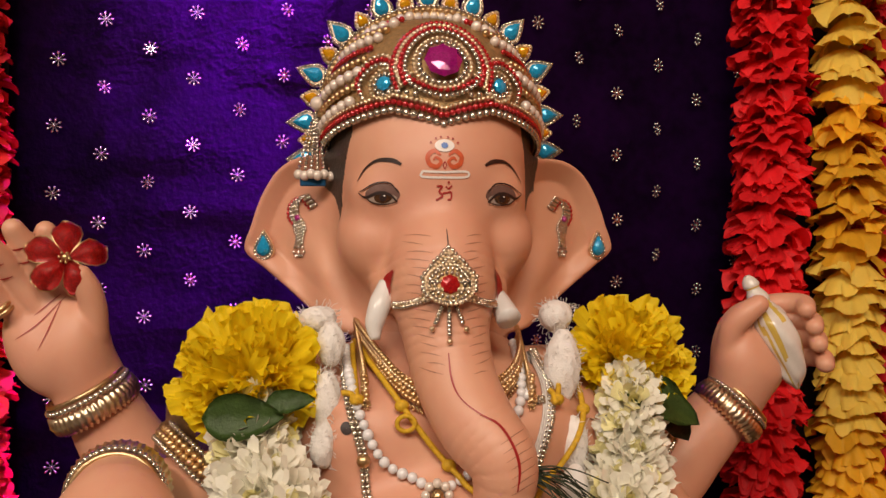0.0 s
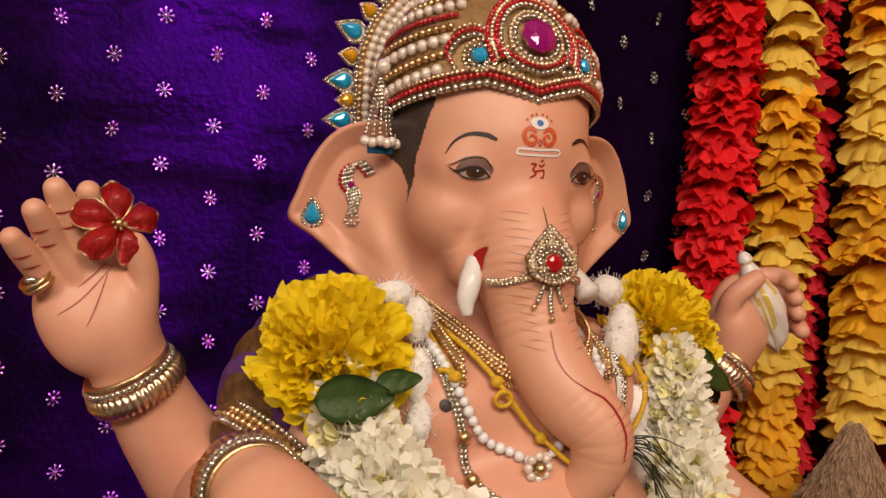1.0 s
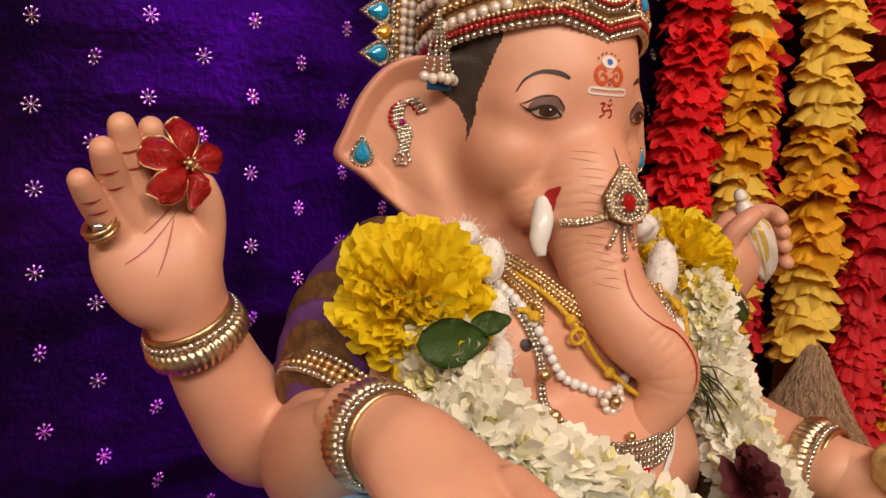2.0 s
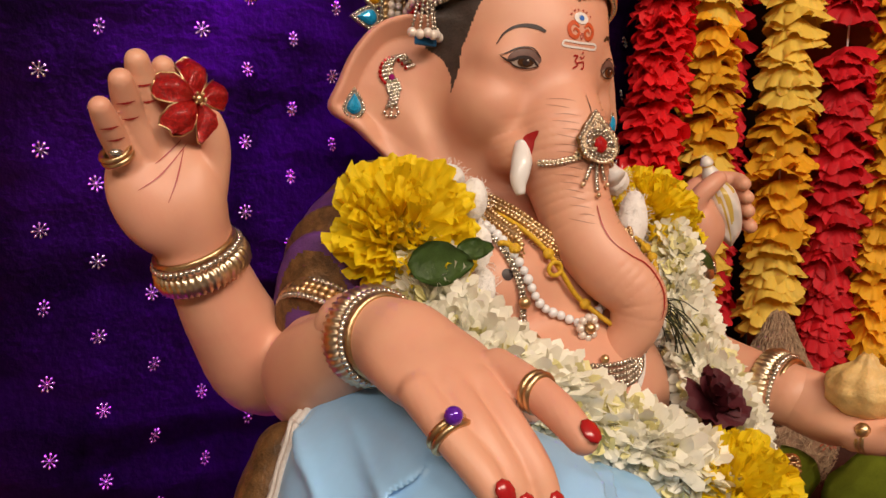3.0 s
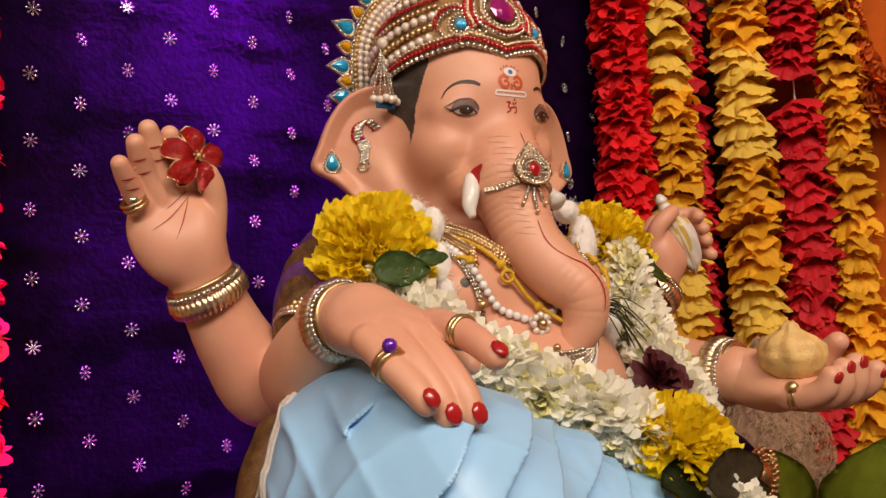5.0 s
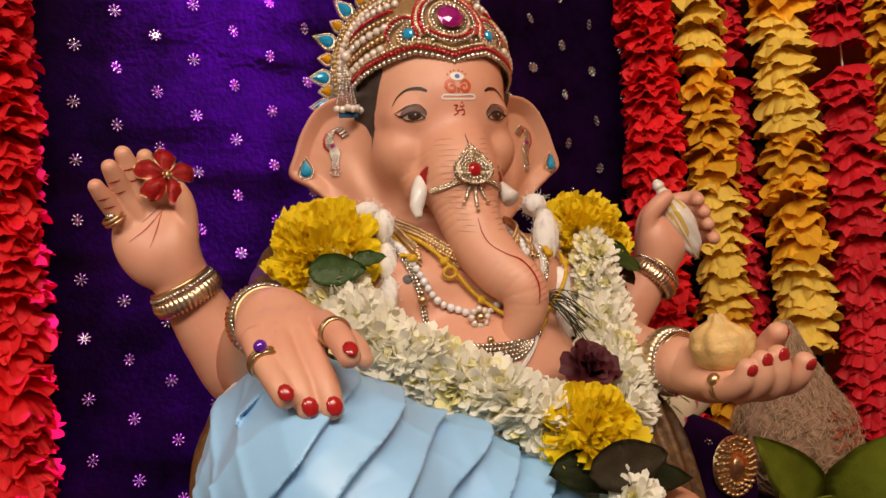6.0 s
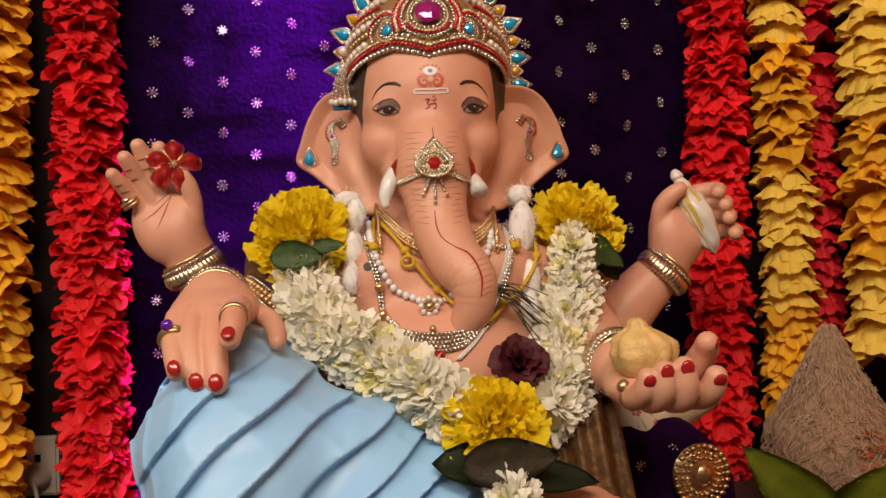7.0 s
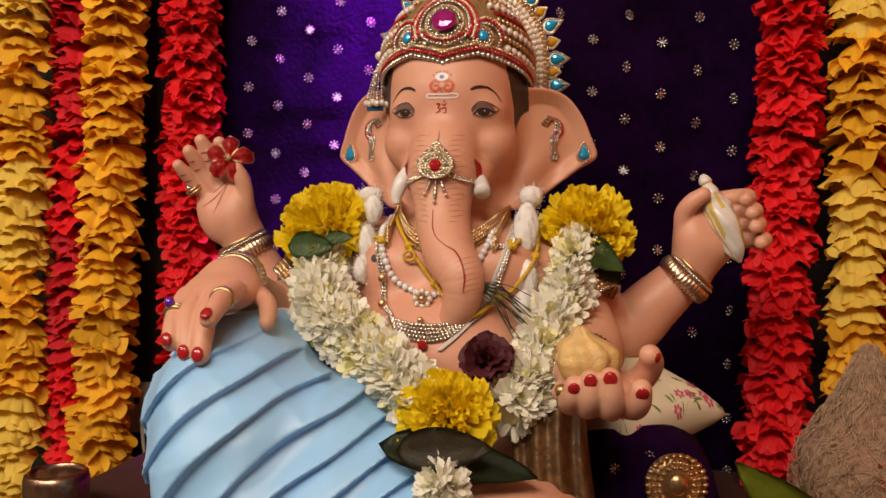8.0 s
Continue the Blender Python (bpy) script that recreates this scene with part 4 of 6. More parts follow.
for sx in (-1, 1):
    for q, (r, idx) in enumerate(((0.0036, 0), (0.0026, 1), (0.0037, 0), (0.0024, 1), (0.0018, 2), (0.0034, 0), (0.0026, 1), (0.0036, 0), (0.0020, 2), (0.0034, 0))):
        e0, bits = 2 + q * 6.6, Bits()
        (bits.beads if idx else lambda pts, r, idx, gap: pearls_along(crown, pts, r))([dome(sx * a, rim_el(a) * (1 - q / 12) + 9 + e0 + 0.10 * (a - 40) * (q / 10 - 0.35), 0.0020) for a in np.arange(48 - q * 1.2, 107, 1.5)], r, idx, 1.75)
        if idx:
            bits.part("beading", [PEARL, GOLD, RED_STONE], crown, ("row of pearls", "row of gold beads", "row of red beads")[idx])
    # scroll with a blue stone
    bits = Bits()
    c_az, c_el = sx * 28, 11.8
    ring = lambda ra, re, n=26: [dome(c_az + ra * math.cos(t), c_el + re * math.sin(t), 0.0035) for t in np.linspace(0, 2 * math.pi, n)]
    bits.beads(ring(5.0, 5.0), 0.0016, 0, 1.9, True)
    bits.beads(ring(7.4, 7.4), 0.0013, 2, 1.9)
    sweep = spline([(sx * a, e) for a, e in ((41, 9), (44, 15), (40, 22), (32, 25), (24, 21.5), (17, 15), (9, 10.5), (1.5, 8.5))], 8)
    bits.beads([dome(a, e, 0.0030) for a, e in sweep], 0.0017, 1, 1.8)
    bits.beads([dome(a * 0.95, e - 2.9, 0.0034) for a, e in sweep], 0.0016, 0, 1.8, True)
    bits.beads([dome(a * 1.03, e + 2.7, 0.0026) for a, e in sweep[6:-14]], 0.0015, 2, 1.8)
    for k in range(5):
        bits.gem(dome(sx * (13 + 4 * k), 6.8 + 0.6 * k, 0.0030), dome(sx * (13 + 4 * k), 7, 1) - DOME_C, 0.0018, 0)
    bits.part("scroll", [CRYSTAL, RED_STONE, GOLD_PALE], crown, "scroll of crystals and red beads")
    g = Bits()
    p = dome(c_az, c_el, 0.0045)
    g.gem(p, p - DOME_C, 0.0046, 0, 0.7)
    g.part("blue_stone", BLUE_STONE, crown, "round cut sky-blue stone", True)
# central stone in its pear-shaped setting
bits = Bits()
for ra, re, r, idx in ((10.5, 10.5, 0.0018, 0), (12.6, 12.8, 0.0015, 2), (16.5, 17.5, 0.0017, 0), (18.6, 19.6, 0.0017, 1), (22.5, 24, 0.0016, 1), (20.6, 21.8, 0.0015, 2)):
    lo = 0 if ra < 15 else -0.55
    ts = np.linspace(0, 2 * math.pi, 60) if ra < 15 else np.linspace(lo, math.pi - lo, 60)
    bits.beads([dome(ra * math.cos(t) * 1.12, 22 + re * math.sin(t) * (1.15 if math.sin(t) > 0 else 1), 0.0035) for t in ts], r, idx, 1.85, idx == 0)
bits.part("centre_setting", [CRYSTAL, RED_STONE, GOLD_PALE], crown, "setting of crystals and red beads")
g = Bits()
p = dome(0, 22, 0.0055)
g.gem(p, p - DOME_C, 0.0112, 0, 0.45)
g.part("centre_stone", MAGENTA, crown, "large round magenta stone", True)

# the arch behind, with its fringe of stones
ARCH_Y = 0.566


def arch(s, r):
    """A point of the horseshoe arch, s from 0 at one foot to 1 at the other."""
    straight = 0.035
    total = 2 * straight + math.pi * 0.066
    d = s * total
    if d < straight:
        x, z = -r, 1.160 + d
    elif d > total - straight:
        x, z = r, 1.160 + total - d
    else:
        a = math.pi - (d - straight) / 0.066
        x, z = r * math.cos(a), 1.195 + r * math.sin(a)
    return Vector((x + 0.0035, ARCH_Y, z + 0.045 * x))


band = bmesh.new()
prof = [(0.0595, -0.004), (0.0625, -0.006), (0.0765, -0.006), (0.0795, -0.004), (0.0795, 0.004), (0.0595, 0.004)]
rings = [[band.verts.new(arch(s, r) + Vector((0, y, 0))) for r, y in prof] for s in np.linspace(0, 1, 60)]
for a, b in zip(rings, rings[1:]):
    for k in range(len(prof)):
        band.faces.new((a[k], a[(k + 1) % len(prof)], b[(k + 1) % len(prof)], b[k]))
band.faces.new(rings[0]), band.faces.new(rings[-1])
bmesh.ops.recalc_face_normals(band, faces=band.faces[:])
part("arch", band, GOLD, crown, "gold arch behind the cap")
bits = Bits()
for r, rad, idx, gap in ((0.0618, 0.0020, 1, 1.9), (0.0665, 0.0030, 0, 1.8), (0.0722, 0.0031, 0, 1.8), (0.0768, 0.0022, 1, 1.9), (0.0795, 0.0016, 2, 1.9)):
    line = [arch(s, r) + Vector((0, -0.0065, 0)) for s in np.linspace(0, 1, 120)]
    if idx:
        bits.beads(line, rad, idx, gap)
    else:
        pearls_along(crown, line, rad)
bits.part("arch_beading", [PEARL, GOLD, CRYSTAL], crown, "rows of pearls and gold beads")


def drop_outline(r, tip):
    """A drop shape in a plane, point upwards."""
    out = []
    for t in np.linspace(0, 2 * math.pi, 29)[:-1]:
        x, y = math.sin(t), -math.cos(t)
        out.append((r * x * (1 if y < 0 else (1 - y) ** 0.55), r * y if y < 0 else tip * y))
    return out


def drop_setting(parent, m, r, tip, stone, mats, beads=0.0012):
    """A drop-shaped stone on a gold plate with a row of small crystals round it."""
    base = bmesh.new()
    o = drop_outline(r, tip)
    lo = [base.verts.new(m @ Vector((x, y, 0))) for x, y in o]
    hi = [base.verts.new(m @ Vector((x * 0.97, y * 0.97, 0.0018))) for x, y in o]
    base.faces.new(lo[::-1]), base.faces.new(hi)
    for k in range(len(o)):
        base.faces.new((lo[k], lo[(k + 1) % len(o)], hi[(k + 1) % len(o)], hi[k]))
    setting = part("setting", base, GOLD_PALE, parent)
    bits = Bits()
    bits.beads([m @ Vector((x * 0.86, y * 0.86, 0.0022)) for x, y in o + o[:1]], beads, 0, 1.9)
    bits.part("crystal_edge", mats, setting)
    st = bmesh.new()
    rows = [[st.verts.new(m @ Vector((x * q, y * q + (1 - q) * 0.12 * r, h))) for x, y in o[::2]] for q, h in ((0.66, 0.002), (0.62, 0.0036), (0.40, 0.0052), (0.10, 0.0058))]
    for a, b in zip(rows, rows[1:]):
        for k in range(len(a)):
            st.faces.new((a[k], a[(k + 1) % len(a)], b[(k + 1) % len(b)], b[k]))
    st.faces.new(rows[-1])
    part("stone", st, stone, setting)
    return setting


FLIP = pose(0, 0, 0, 90, 0, 0)
for i, s in enumerate(np.linspace(0.03, 0.97, 21)):
    p = arch(s, 0.0865)
    out = (arch(s, 0.09) - arch(s, 0.07)).normalized()
    ang = math.degrees(math.atan2(-out.x, out.z))
    m = Matrix.Translation(p) @ Matrix.Rotation(math.radians(-ang), 4, "Y") @ FLIP
    if i % 2 == 0:
        drop_setting(crown, m, 0.0086, 0.0150, BLUE_STONE, CRYSTAL)
    else:
        drop_setting(crown, m @ Matrix.Translation((0, -0.0025, 0.001)), 0.0066, 0.0090, AMBER, GOLD_PALE)
# plain plate behind the arch's foot, and the tassel by the ear
tassel = empty("tassel", "tassel of crystal strings ending in pearls, hanging from the crown", "tassel")
b1, ends = Bits(), []
for k in range(6):
    top = Vector((-0.0735, 0.507 + 0.0006 * k, 1.190))
    end = Vector((-0.085 + 0.0040 * k, 0.494 + 0.0030 * abs(k - 2.5), 1.1495 - 0.001 * (k % 2)))
    mid = (top + end) / 2 + Vector((0.0, -0.0015, 0.002))
    b1.beads(spline([top, mid, end], 8), 0.0013, 0, 1.9, k % 2 == 0)
    ends.append((end - Vector((0, 0, 0.0025)), 0.0033))
ends.append((Vector((-0.0735, 0.505, 1.1925)), 0.0048))
b1.part("crystal_string", [CRYSTAL], tassel, "strings of crystals")
TASSEL_PEARL = mesh_of("pearl", [(*BALL, 0)], [PEARL])
for c, r in ends:
    ob = new("pearl", TASSEL_PEARL)
    ob.parent = tassel
    ob.matrix_basis = Matrix.Translation(c) @ Matrix.Diagonal((r, r, r, 1))
bm = bmesh.new()
box(bm, (-0.084, 0.4985, 1.1395), (-0.068, 0.5005, 1.1455))
bmesh.ops.bevel(bm, geom=bm.edges[:], offset=0.0006, segments=1, affect="EDGES")
part("tag", bm, mat("blue_foil", (0.02, 0.12, 0.28), 0.3, 0.6, 0.7, 200), tassel, "small blue foil tag")

# ---- ear ornaments ----
for sx in (-1, 1):
    n = Vector((sx * 0.30, -0.95, 0.05)).normalized()

    def on_ear(x, z, lift=0.001):
        p, nn, _, _ = tree["head"].ray_cast(Vector((x, 0.3, z)), Vector((0, 1, 0)))
        return (p if p else Vector((x, 0.53, z))) + Vector((0, -lift, 0))
    ear_stone = empty("ear_stone", "blue drop-shaped stone with crystal edge on the ear", "ear ornament", "ear stones")
    m = Matrix.Translation(on_ear(0.1190 if sx > 0 else -0.1088, 1.1000, 0.0015)) @ Matrix.Rotation(math.radians(sx * 26), 4, "Z") @ FLIP
    drop_setting(ear_stone, m, 0.0078, 0.0135, BLUE_STONE, CRYSTAL, 0.0011)
    pais = empty("earring", "curved earring of crystals and small red stones", "earring", "earrings")
    b, o_x = Bits(), 0.0925 if sx > 0 else 0.0860
    curl = spline([(o_x - 0.009, 1.128), (o_x - 0.003, 1.134), (o_x + 0.003, 1.130), (o_x + 0.0038, 1.122), (o_x, 1.116), (o_x - 0.001, 1.110), (o_x, 1.103)], 6)
    for q, (x, z) in list(enumerate(curl))[::2]:
        w = 0.0024 if 4 < q < 30 else 0.0016
        for o in (-1.6, -0.8, 0, 0.8, 1.6):
            b.gem(on_ear(sx * (x - o * w * 0.8), z + o * 0.0006, 0.0014), n, 0.0015, 1 if o < -1 and q < 24 else 0)
    for z, r in ((1.1010, 0.0026), (1.0980, 0.0034), (1.0955, 0.0020)):
        for o in (-1, 0, 1):
            b.gem(on_ear(sx * (o_x + o * r), z, 0.0012), n, 0.0013, 0)
    b.part("crystal_work", [CRYSTAL, RED_STONE], pais, "small cut crystals")
    b = Bits()
    b.gem(on_ear(sx * (o_x + 0.001), 1.1205, 0.0022), n, 0.0022, 0)
    b.part("stone", [MAGENTA], pais, "small pink stone", True)

# ---- the ornament on the trunk ----
nose = empty("trunk_ornament", "gold crystal plaque with red stone strapped round the trunk", "ornament")
P0, N0 = onto("head", 0, 1.080, 0.0012)
NM = Matrix.Translation(P0) @ Matrix.Rotation(math.radians(-14), 4, "X") @ FLIP @ Matrix.Diagonal((1.28, 1.05, 1.2, 1))
plate = bmesh.new()
o = [(0.0118 * math.sin(t) * (1 if math.cos(t) < 0.2 else 1 - 0.75 * ((math.cos(t) - 0.2) / 0.8) ** 1.3) * (1 + 0.05 * math.cos(t * 14)), -0.010 * -math.cos(t) if math.cos(t) < 0 else 0.0205 * math.cos(t)) for t in np.linspace(0, 2 * math.pi, 65)[:-1]]
lo = [plate.verts.new(NM @ Vector((x, y, -0.001))) for x, y in o]
hi = [plate.verts.new(NM @ Vector((x * 0.96, y * 0.96, 0.0020))) for x, y in o]
plate.faces.new(lo[::-1]), plate.faces.new(hi)
for k in range(len(o)):
    plate.faces.new((lo[k], lo[(k + 1) % 64], hi[(k + 1) % 64], hi[k]))
part("plate", plate, OLD_GOLD, nose, "pear-shaped antique gold plate")
b = Bits()
for rr, r, idx in ((0.0064, 0.0011, 0), (0.0086, 0.0010, 0), (0.0104, 0.0009, 1)):
    for t in np.linspace(0, 2 * math.pi, int(rr * 2 * math.pi / (r * 1.9))):
        b.gem(NM @ Vector((rr * math.cos(t), rr * math.sin(t), 0.0026)), N0, r * 1.15, idx)
b.beads([NM @ Vector((x * 0.97, y * 0.97, 0.0022)) for x, y in o], 0.0014, 0, 1.9, True)
b.beads([NM @ Vector((x * 0.84, y * 0.86, 0.0026)) for x, y in o[:20] + o[45:]], 0.0011, 1, 1.9)
b.beads([NM @ Vector((x * 0.66, y * 0.72, 0.0026)) for x, y in o[:16] + o[49:]], 0.0012, 0, 1.8, True)
for k in range(4):
    b.ball(NM @ Vector((0, 0.0118 + 0.0022 * k, 0.0022)), (0.0026 - 0.0004 * k, 0.0016, 0.0012), 1)
for k, L in ((-1, 0.012), (0, 0.018), (1, 0.012)):
    for q in range(int(L / 0.0021)):
        x, z = k * (0.0040 + 0.0007 * q), -0.0115 - 0.0021 * q
        p, nn = onto("head", x, 1.080 + z, 0.0022)
        b.gem(p, nn, 0.00155, 0)
    p, nn = onto("head", k * (0.0046 + 0.0007 * L / 0.0021), 1.080 - 0.0120 - L, 0.0022)
    b.ball(p, 0.0017, 1)
b.part("crystal_work", [CRYSTAL, GOLD_PALE], nose, "rows of small crystals")
b = Bits()
b.gem(NM @ Vector((0, 0, 0.0030)), N0, 0.0054, 0, 0.6)
b.part("stone", [RED_STONE], nose, "round cut red stone", True)
b = Bits()
for sx in (-1, 1):
    line = [onto("head", sx * x, 1.0755 - 0.0045 * math.sin(min(1, (x - 0.010) / 0.02) * math.pi) * 0.3 - (x - 0.010) * 0.28, 0.0014) for x in np.linspace(0.0105, 0.0275, 12)]
    b.beads([p for p, _ in line], 0.0012, 0, 1.7, True)
    b.beads([p + Vector((0, 0, -0.0024)) for p, _ in line], 0.0012, 0, 1.7, True)
    b.beads([p + Vector((0, 0.0008, -0.0012)) for p, _ in line], 0.0016, 1, 1.5)
    for q in range(5):
        p, _ = onto("head", sx * (0.0125 + 0.002 * math.cos(q * 1.26)), 1.0735 + 0.002 * math.sin(q * 1.26), 0.0016)
        b.ball(p, 0.0013, 1)
b.part("strap", [CRYSTAL, GOLD_PALE], nose, "strap of crystals in gold")

# ---- necklaces and threads on the chest ----


def chest(pts, n=8, lift=0.002, where="body"):
    return [onto(where, x, z, lift)[0] for x, z in spline(pts, n)]


PEARL_ME = mesh_of("pearl", [(*BALL, 0)], [PEARL])
WHITE_ME = mesh_of("bead", [(*BALL, 0)], [BEAD_WHITE])


def bead_part(me, parent, c, r):
    ob = new(me.name, me)
    ob.parent = parent
    ob.matrix_basis = Matrix.Translation(c) @ Matrix.Diagonal((r, r, r, 1))
    return ob


choker = empty("choker", "broad gold choker with scalloped edge round the neck", "necklace")
b = Bits()
CH = [(-0.052, 1.062), (-0.046, 1.043), (-0.036, 1.028), (-0.020, 1.014), (0.004, 1.007), (0.027, 1.013), (0.042, 1.023), (0.053, 1.039), (0.058, 1.058)]
path = [onto("body", x, z, 0.004)[0] for x, z in spline(CH, 10)]
for w, r, idx in ((0.0, 0.0016, 0), (0.0030, 0.0020, 0), (0.0062, 0.0013, 1), (0.0090, 0.0018, 0)):
    b.beads([p + Vector((0, -0.001 + w * 0.25, w)) for p in path], r, idx, 1.6)
for i in range(0, len(path) - 1, 1):
    c = path[i] + Vector((0, -0.001, -0.0022))
    for t in np.linspace(0, 2 * math.pi, 7)[:-1]:
        b.ball(c + Vector((0.0019 * math.cos(t), 0, 0.0026 * math.sin(t))), 0.0008, 0)
b.sheet([[tuple(p + Vector((0, w * 0.25, w))) for w in (-0.001, 0.003, 0.007, 0.011)] for p in path], 0)
b.part("gold_work", [GOLD, GOLD_PALE], choker, "chased gold work")

crystal_necklace = empty("crystal_necklace", "long crystal necklace with gold beads and a crescent front", "necklace")
b = Bits()
LEFT = chest([(-0.058, 1.050), (-0.054, 1.017), (-0.046, 0.988), (-0.043, 0.965), (-0.034, 0.956)])
RIGHT = chest([(0.066, 1.048), (0.060, 1.010), (0.052, 0.985), (0.045, 0.965), (0.034, 0.952)])
for side_path in (LEFT, RIGHT):
    b.beads([p + Vector((0.0013, 0, 0)) for p in side_path], 0.0016, 0, 1.8, True)
    b.beads([p + Vector((-0.0013, 0, 0)) for p in side_path], 0.0016, 0, 1.8, True)
for q in range(5):
    half, deep = 0.0345 - 0.0008 * q, 0.0075 + 0.0029 * q
    arc = [(-0.001 + half * math.sin(t), 0.9565 - deep * math.cos(t)) for t in np.linspace(-1.52, 1.52, 60)]
    b.beads([onto("body", x, z, 0.0026)[0] for x, z in arc], 0.0017, 0, 1.75, True)
b.part("crystal_work", [CRYSTAL], crystal_necklace, "rows of cut crystals")
for x, z in ((-0.0455, 0.986), (-0.0425, 0.962), (-0.006, 0.952)):
    b = Bits()
    b.ball(onto("body", x, z, 0.0036)[0], 0.0040 if z > 0.96 else 0.0028, 0)
    b.part("gold_bead", [GOLD], crystal_necklace, "round gold bead")
b = Bits()
b.gem(onto("body", -0.002, 0.9345, 0.003)[0], (0, -1, 0.3), 0.0042)
b.part("stone", [RED_STONE], crystal_necklace, "dark red stone", True)

pearls = empty("pearl_necklace", "white bead necklace with a flower pendant of pearls", "necklace")
path = np.array(chest([(-0.057, 1.046), (-0.050, 1.015), (-0.036, 0.986), (-0.018, 0.974), (-0.008, 0.970), (0.006, 0.973), (0.024, 0.985), (0.040, 1.008), (0.050, 1.042)], 10, 0.003))
run = np.concatenate([[0], np.cumsum(np.linalg.norm(np.diff(path, axis=0), axis=1))])
rng = random.Random(21)
for d in np.arange(0, run[-1], 0.0058):
    bead_part(WHITE_ME, pearls, [np.interp(d, run, path[:, i]) for i in range(3)], 0.0030 * rng.uniform(0.9, 1.1))
pc, pn = onto("body", -0.0075, 0.9665, 0.005)
for t in np.linspace(0, 2 * math.pi, 9)[:-1]:
    bead_part(PEARL_ME, pearls, pc + Vector((0.0062 * math.cos(t), 0, 0.0062 * math.sin(t))), 0.0027)
b = Bits()
b.ball(pc + Vector((0, -0.002, 0)), 0.0036, 0)
b.part("pendant_bead", [GOLD], pearls, "round gold bead in the pendant")

thread = empty("yellow_thread", "knotted yellow thread hanging round the neck and trunk", "thread")
bm = bmesh.new()
TH = [(-0.074, 1.066), (-0.058, 1.050), (-0.038, 1.026), (-0.019, 1.002), (-0.002, 0.981), (0.012, 0.966)]
front = [p for p in chest(TH, 8, 0.0055)] + [Vector((0.020, 0.396, 0.958)), Vector((0.034, 0.400, 0.958))] + chest([(0.048, 0.966), (0.066, 0.985), (0.079, 1.007), (0.082, 1.036), (0.078, 1.062)], 8, 0.006)
tube(bm, spline([tuple(p) for p in front[::3]], 6), 0.0017, 7)
for i in (9, 21, 33, 44, 58, 70):
    p = front[min(i, len(front) - 1)]
    ball(bm, p, (0.0042, 0.0030, 0.0036), 0, 8, 6)
kc = front[23]
tube(bm, [kc + Vector((0.0050 * math.cos(t) - 0.003, -0.002, 0.0042 * math.sin(t) - 0.002)) for t in np.linspace(0, 2 * math.pi, 16)[:-1]], 0.0014, 6, closed=True)
part("strand", bm, THREAD, thread, "twisted yellow cotton strand")
white = empty("white_thread", "bundle of fine white threads across the chest", "thread")
for k in range(4):
    bm = bmesh.new()
    tube(bm, chest([(0.060 + 0.0012 * k, 1.046), (0.056 + 0.0013 * k, 1.012), (0.049 + 0.0013 * k, 0.990), (0.038 + 0.0012 * k, 0.962), (0.024 + 0.001 * k, 0.944), (0.010 + 0.0008 * k, 0.931)], 8, 0.0016 + 0.0004 * (k % 2)), 0.00075, 5)
    part("strand", bm, WHITE_THREAD, white)


def cotton(lumps, label, seed):
    """A strand of cotton wool: soft lumps tied with thread."""
    lo = np.min([np.array(c) for c, r in lumps], 0) - 0.035
    hi = np.max([np.array(c) for c, r in lumps], 0) + 0.035
    vol = Vol(lo, hi, 0.0015)
    for c, r in lumps:
        vol.egg(c, r, 0.004)
    ax = [vol.lo[i] + vol.h * np.arange(vol.n[i], dtype=np.float32) for i in range(3)]
    X, Y, Z = np.meshgrid(*ax, indexing="ij")
    vol.d += (0.0006 * np.sin(X * 330 + seed) * np.sin(Z * 210 + 2 * np.sin(Y * 300)) + 0.0004 * np.sin(Y * 900 + Z * 300 + X * 800)).astype(np.float32)
    v, f = vol.skin()
    thing = new("cotton_strand", mesh_of("cotton_strand", [(v, f, 0)], [COTTON]))
    rng, fz = random.Random(seed), bmesh.new()
    for i in rng.sample(range(len(v)), 420):
        a = Vector(v[i])
        c = Vector(min((c for c, r in lumps), key=lambda q: (Vector(q) - a).length))
        d = (a - c).normalized() + Vector([rng.uniform(-0.9, 0.9) for _ in range(3)])
        e = a + d.normalized() * rng.uniform(0.002, 0.006)
        tube(fz, [a, (a + e) / 2 + Vector([rng.uniform(-0.001, 0.001) for _ in range(3)]), e], 0.00018, 3)
    tagged(part("fuzz", fz, COTTON, thing), kind="stuff")
    return tagged(thing, label, "cotton", "cotton strands")


cotton([((-0.072, 0.474, 1.058), (0.011, 0.010, 0.008)), ((-0.064, 0.456, 1.045), (0.008, 0.008, 0.013)), ((-0.066, 0.445, 1.014), (0.008, 0.008, 0.018)), ((-0.068, 0.436, 0.992), (0.007, 0.007, 0.013))], "fluffy white cotton strand lying on the shoulder", 1)
cotton([((0.075, 0.478, 1.058), (0.010, 0.010, 0.010)), ((0.073, 0.456, 1.030), (0.0105, 0.010, 0.022)), ((0.076, 0.442, 0.985), (0.008, 0.008, 0.018)), ((0.073, 0.430, 0.962), (0.008, 0.008, 0.016))], "fluffy white cotton strand tied with yellow thread", 2)
grass = empty("grass_sprig", "dark green sprig of thin grass by the trunk's tip", "grass")
rng = random.Random(4)
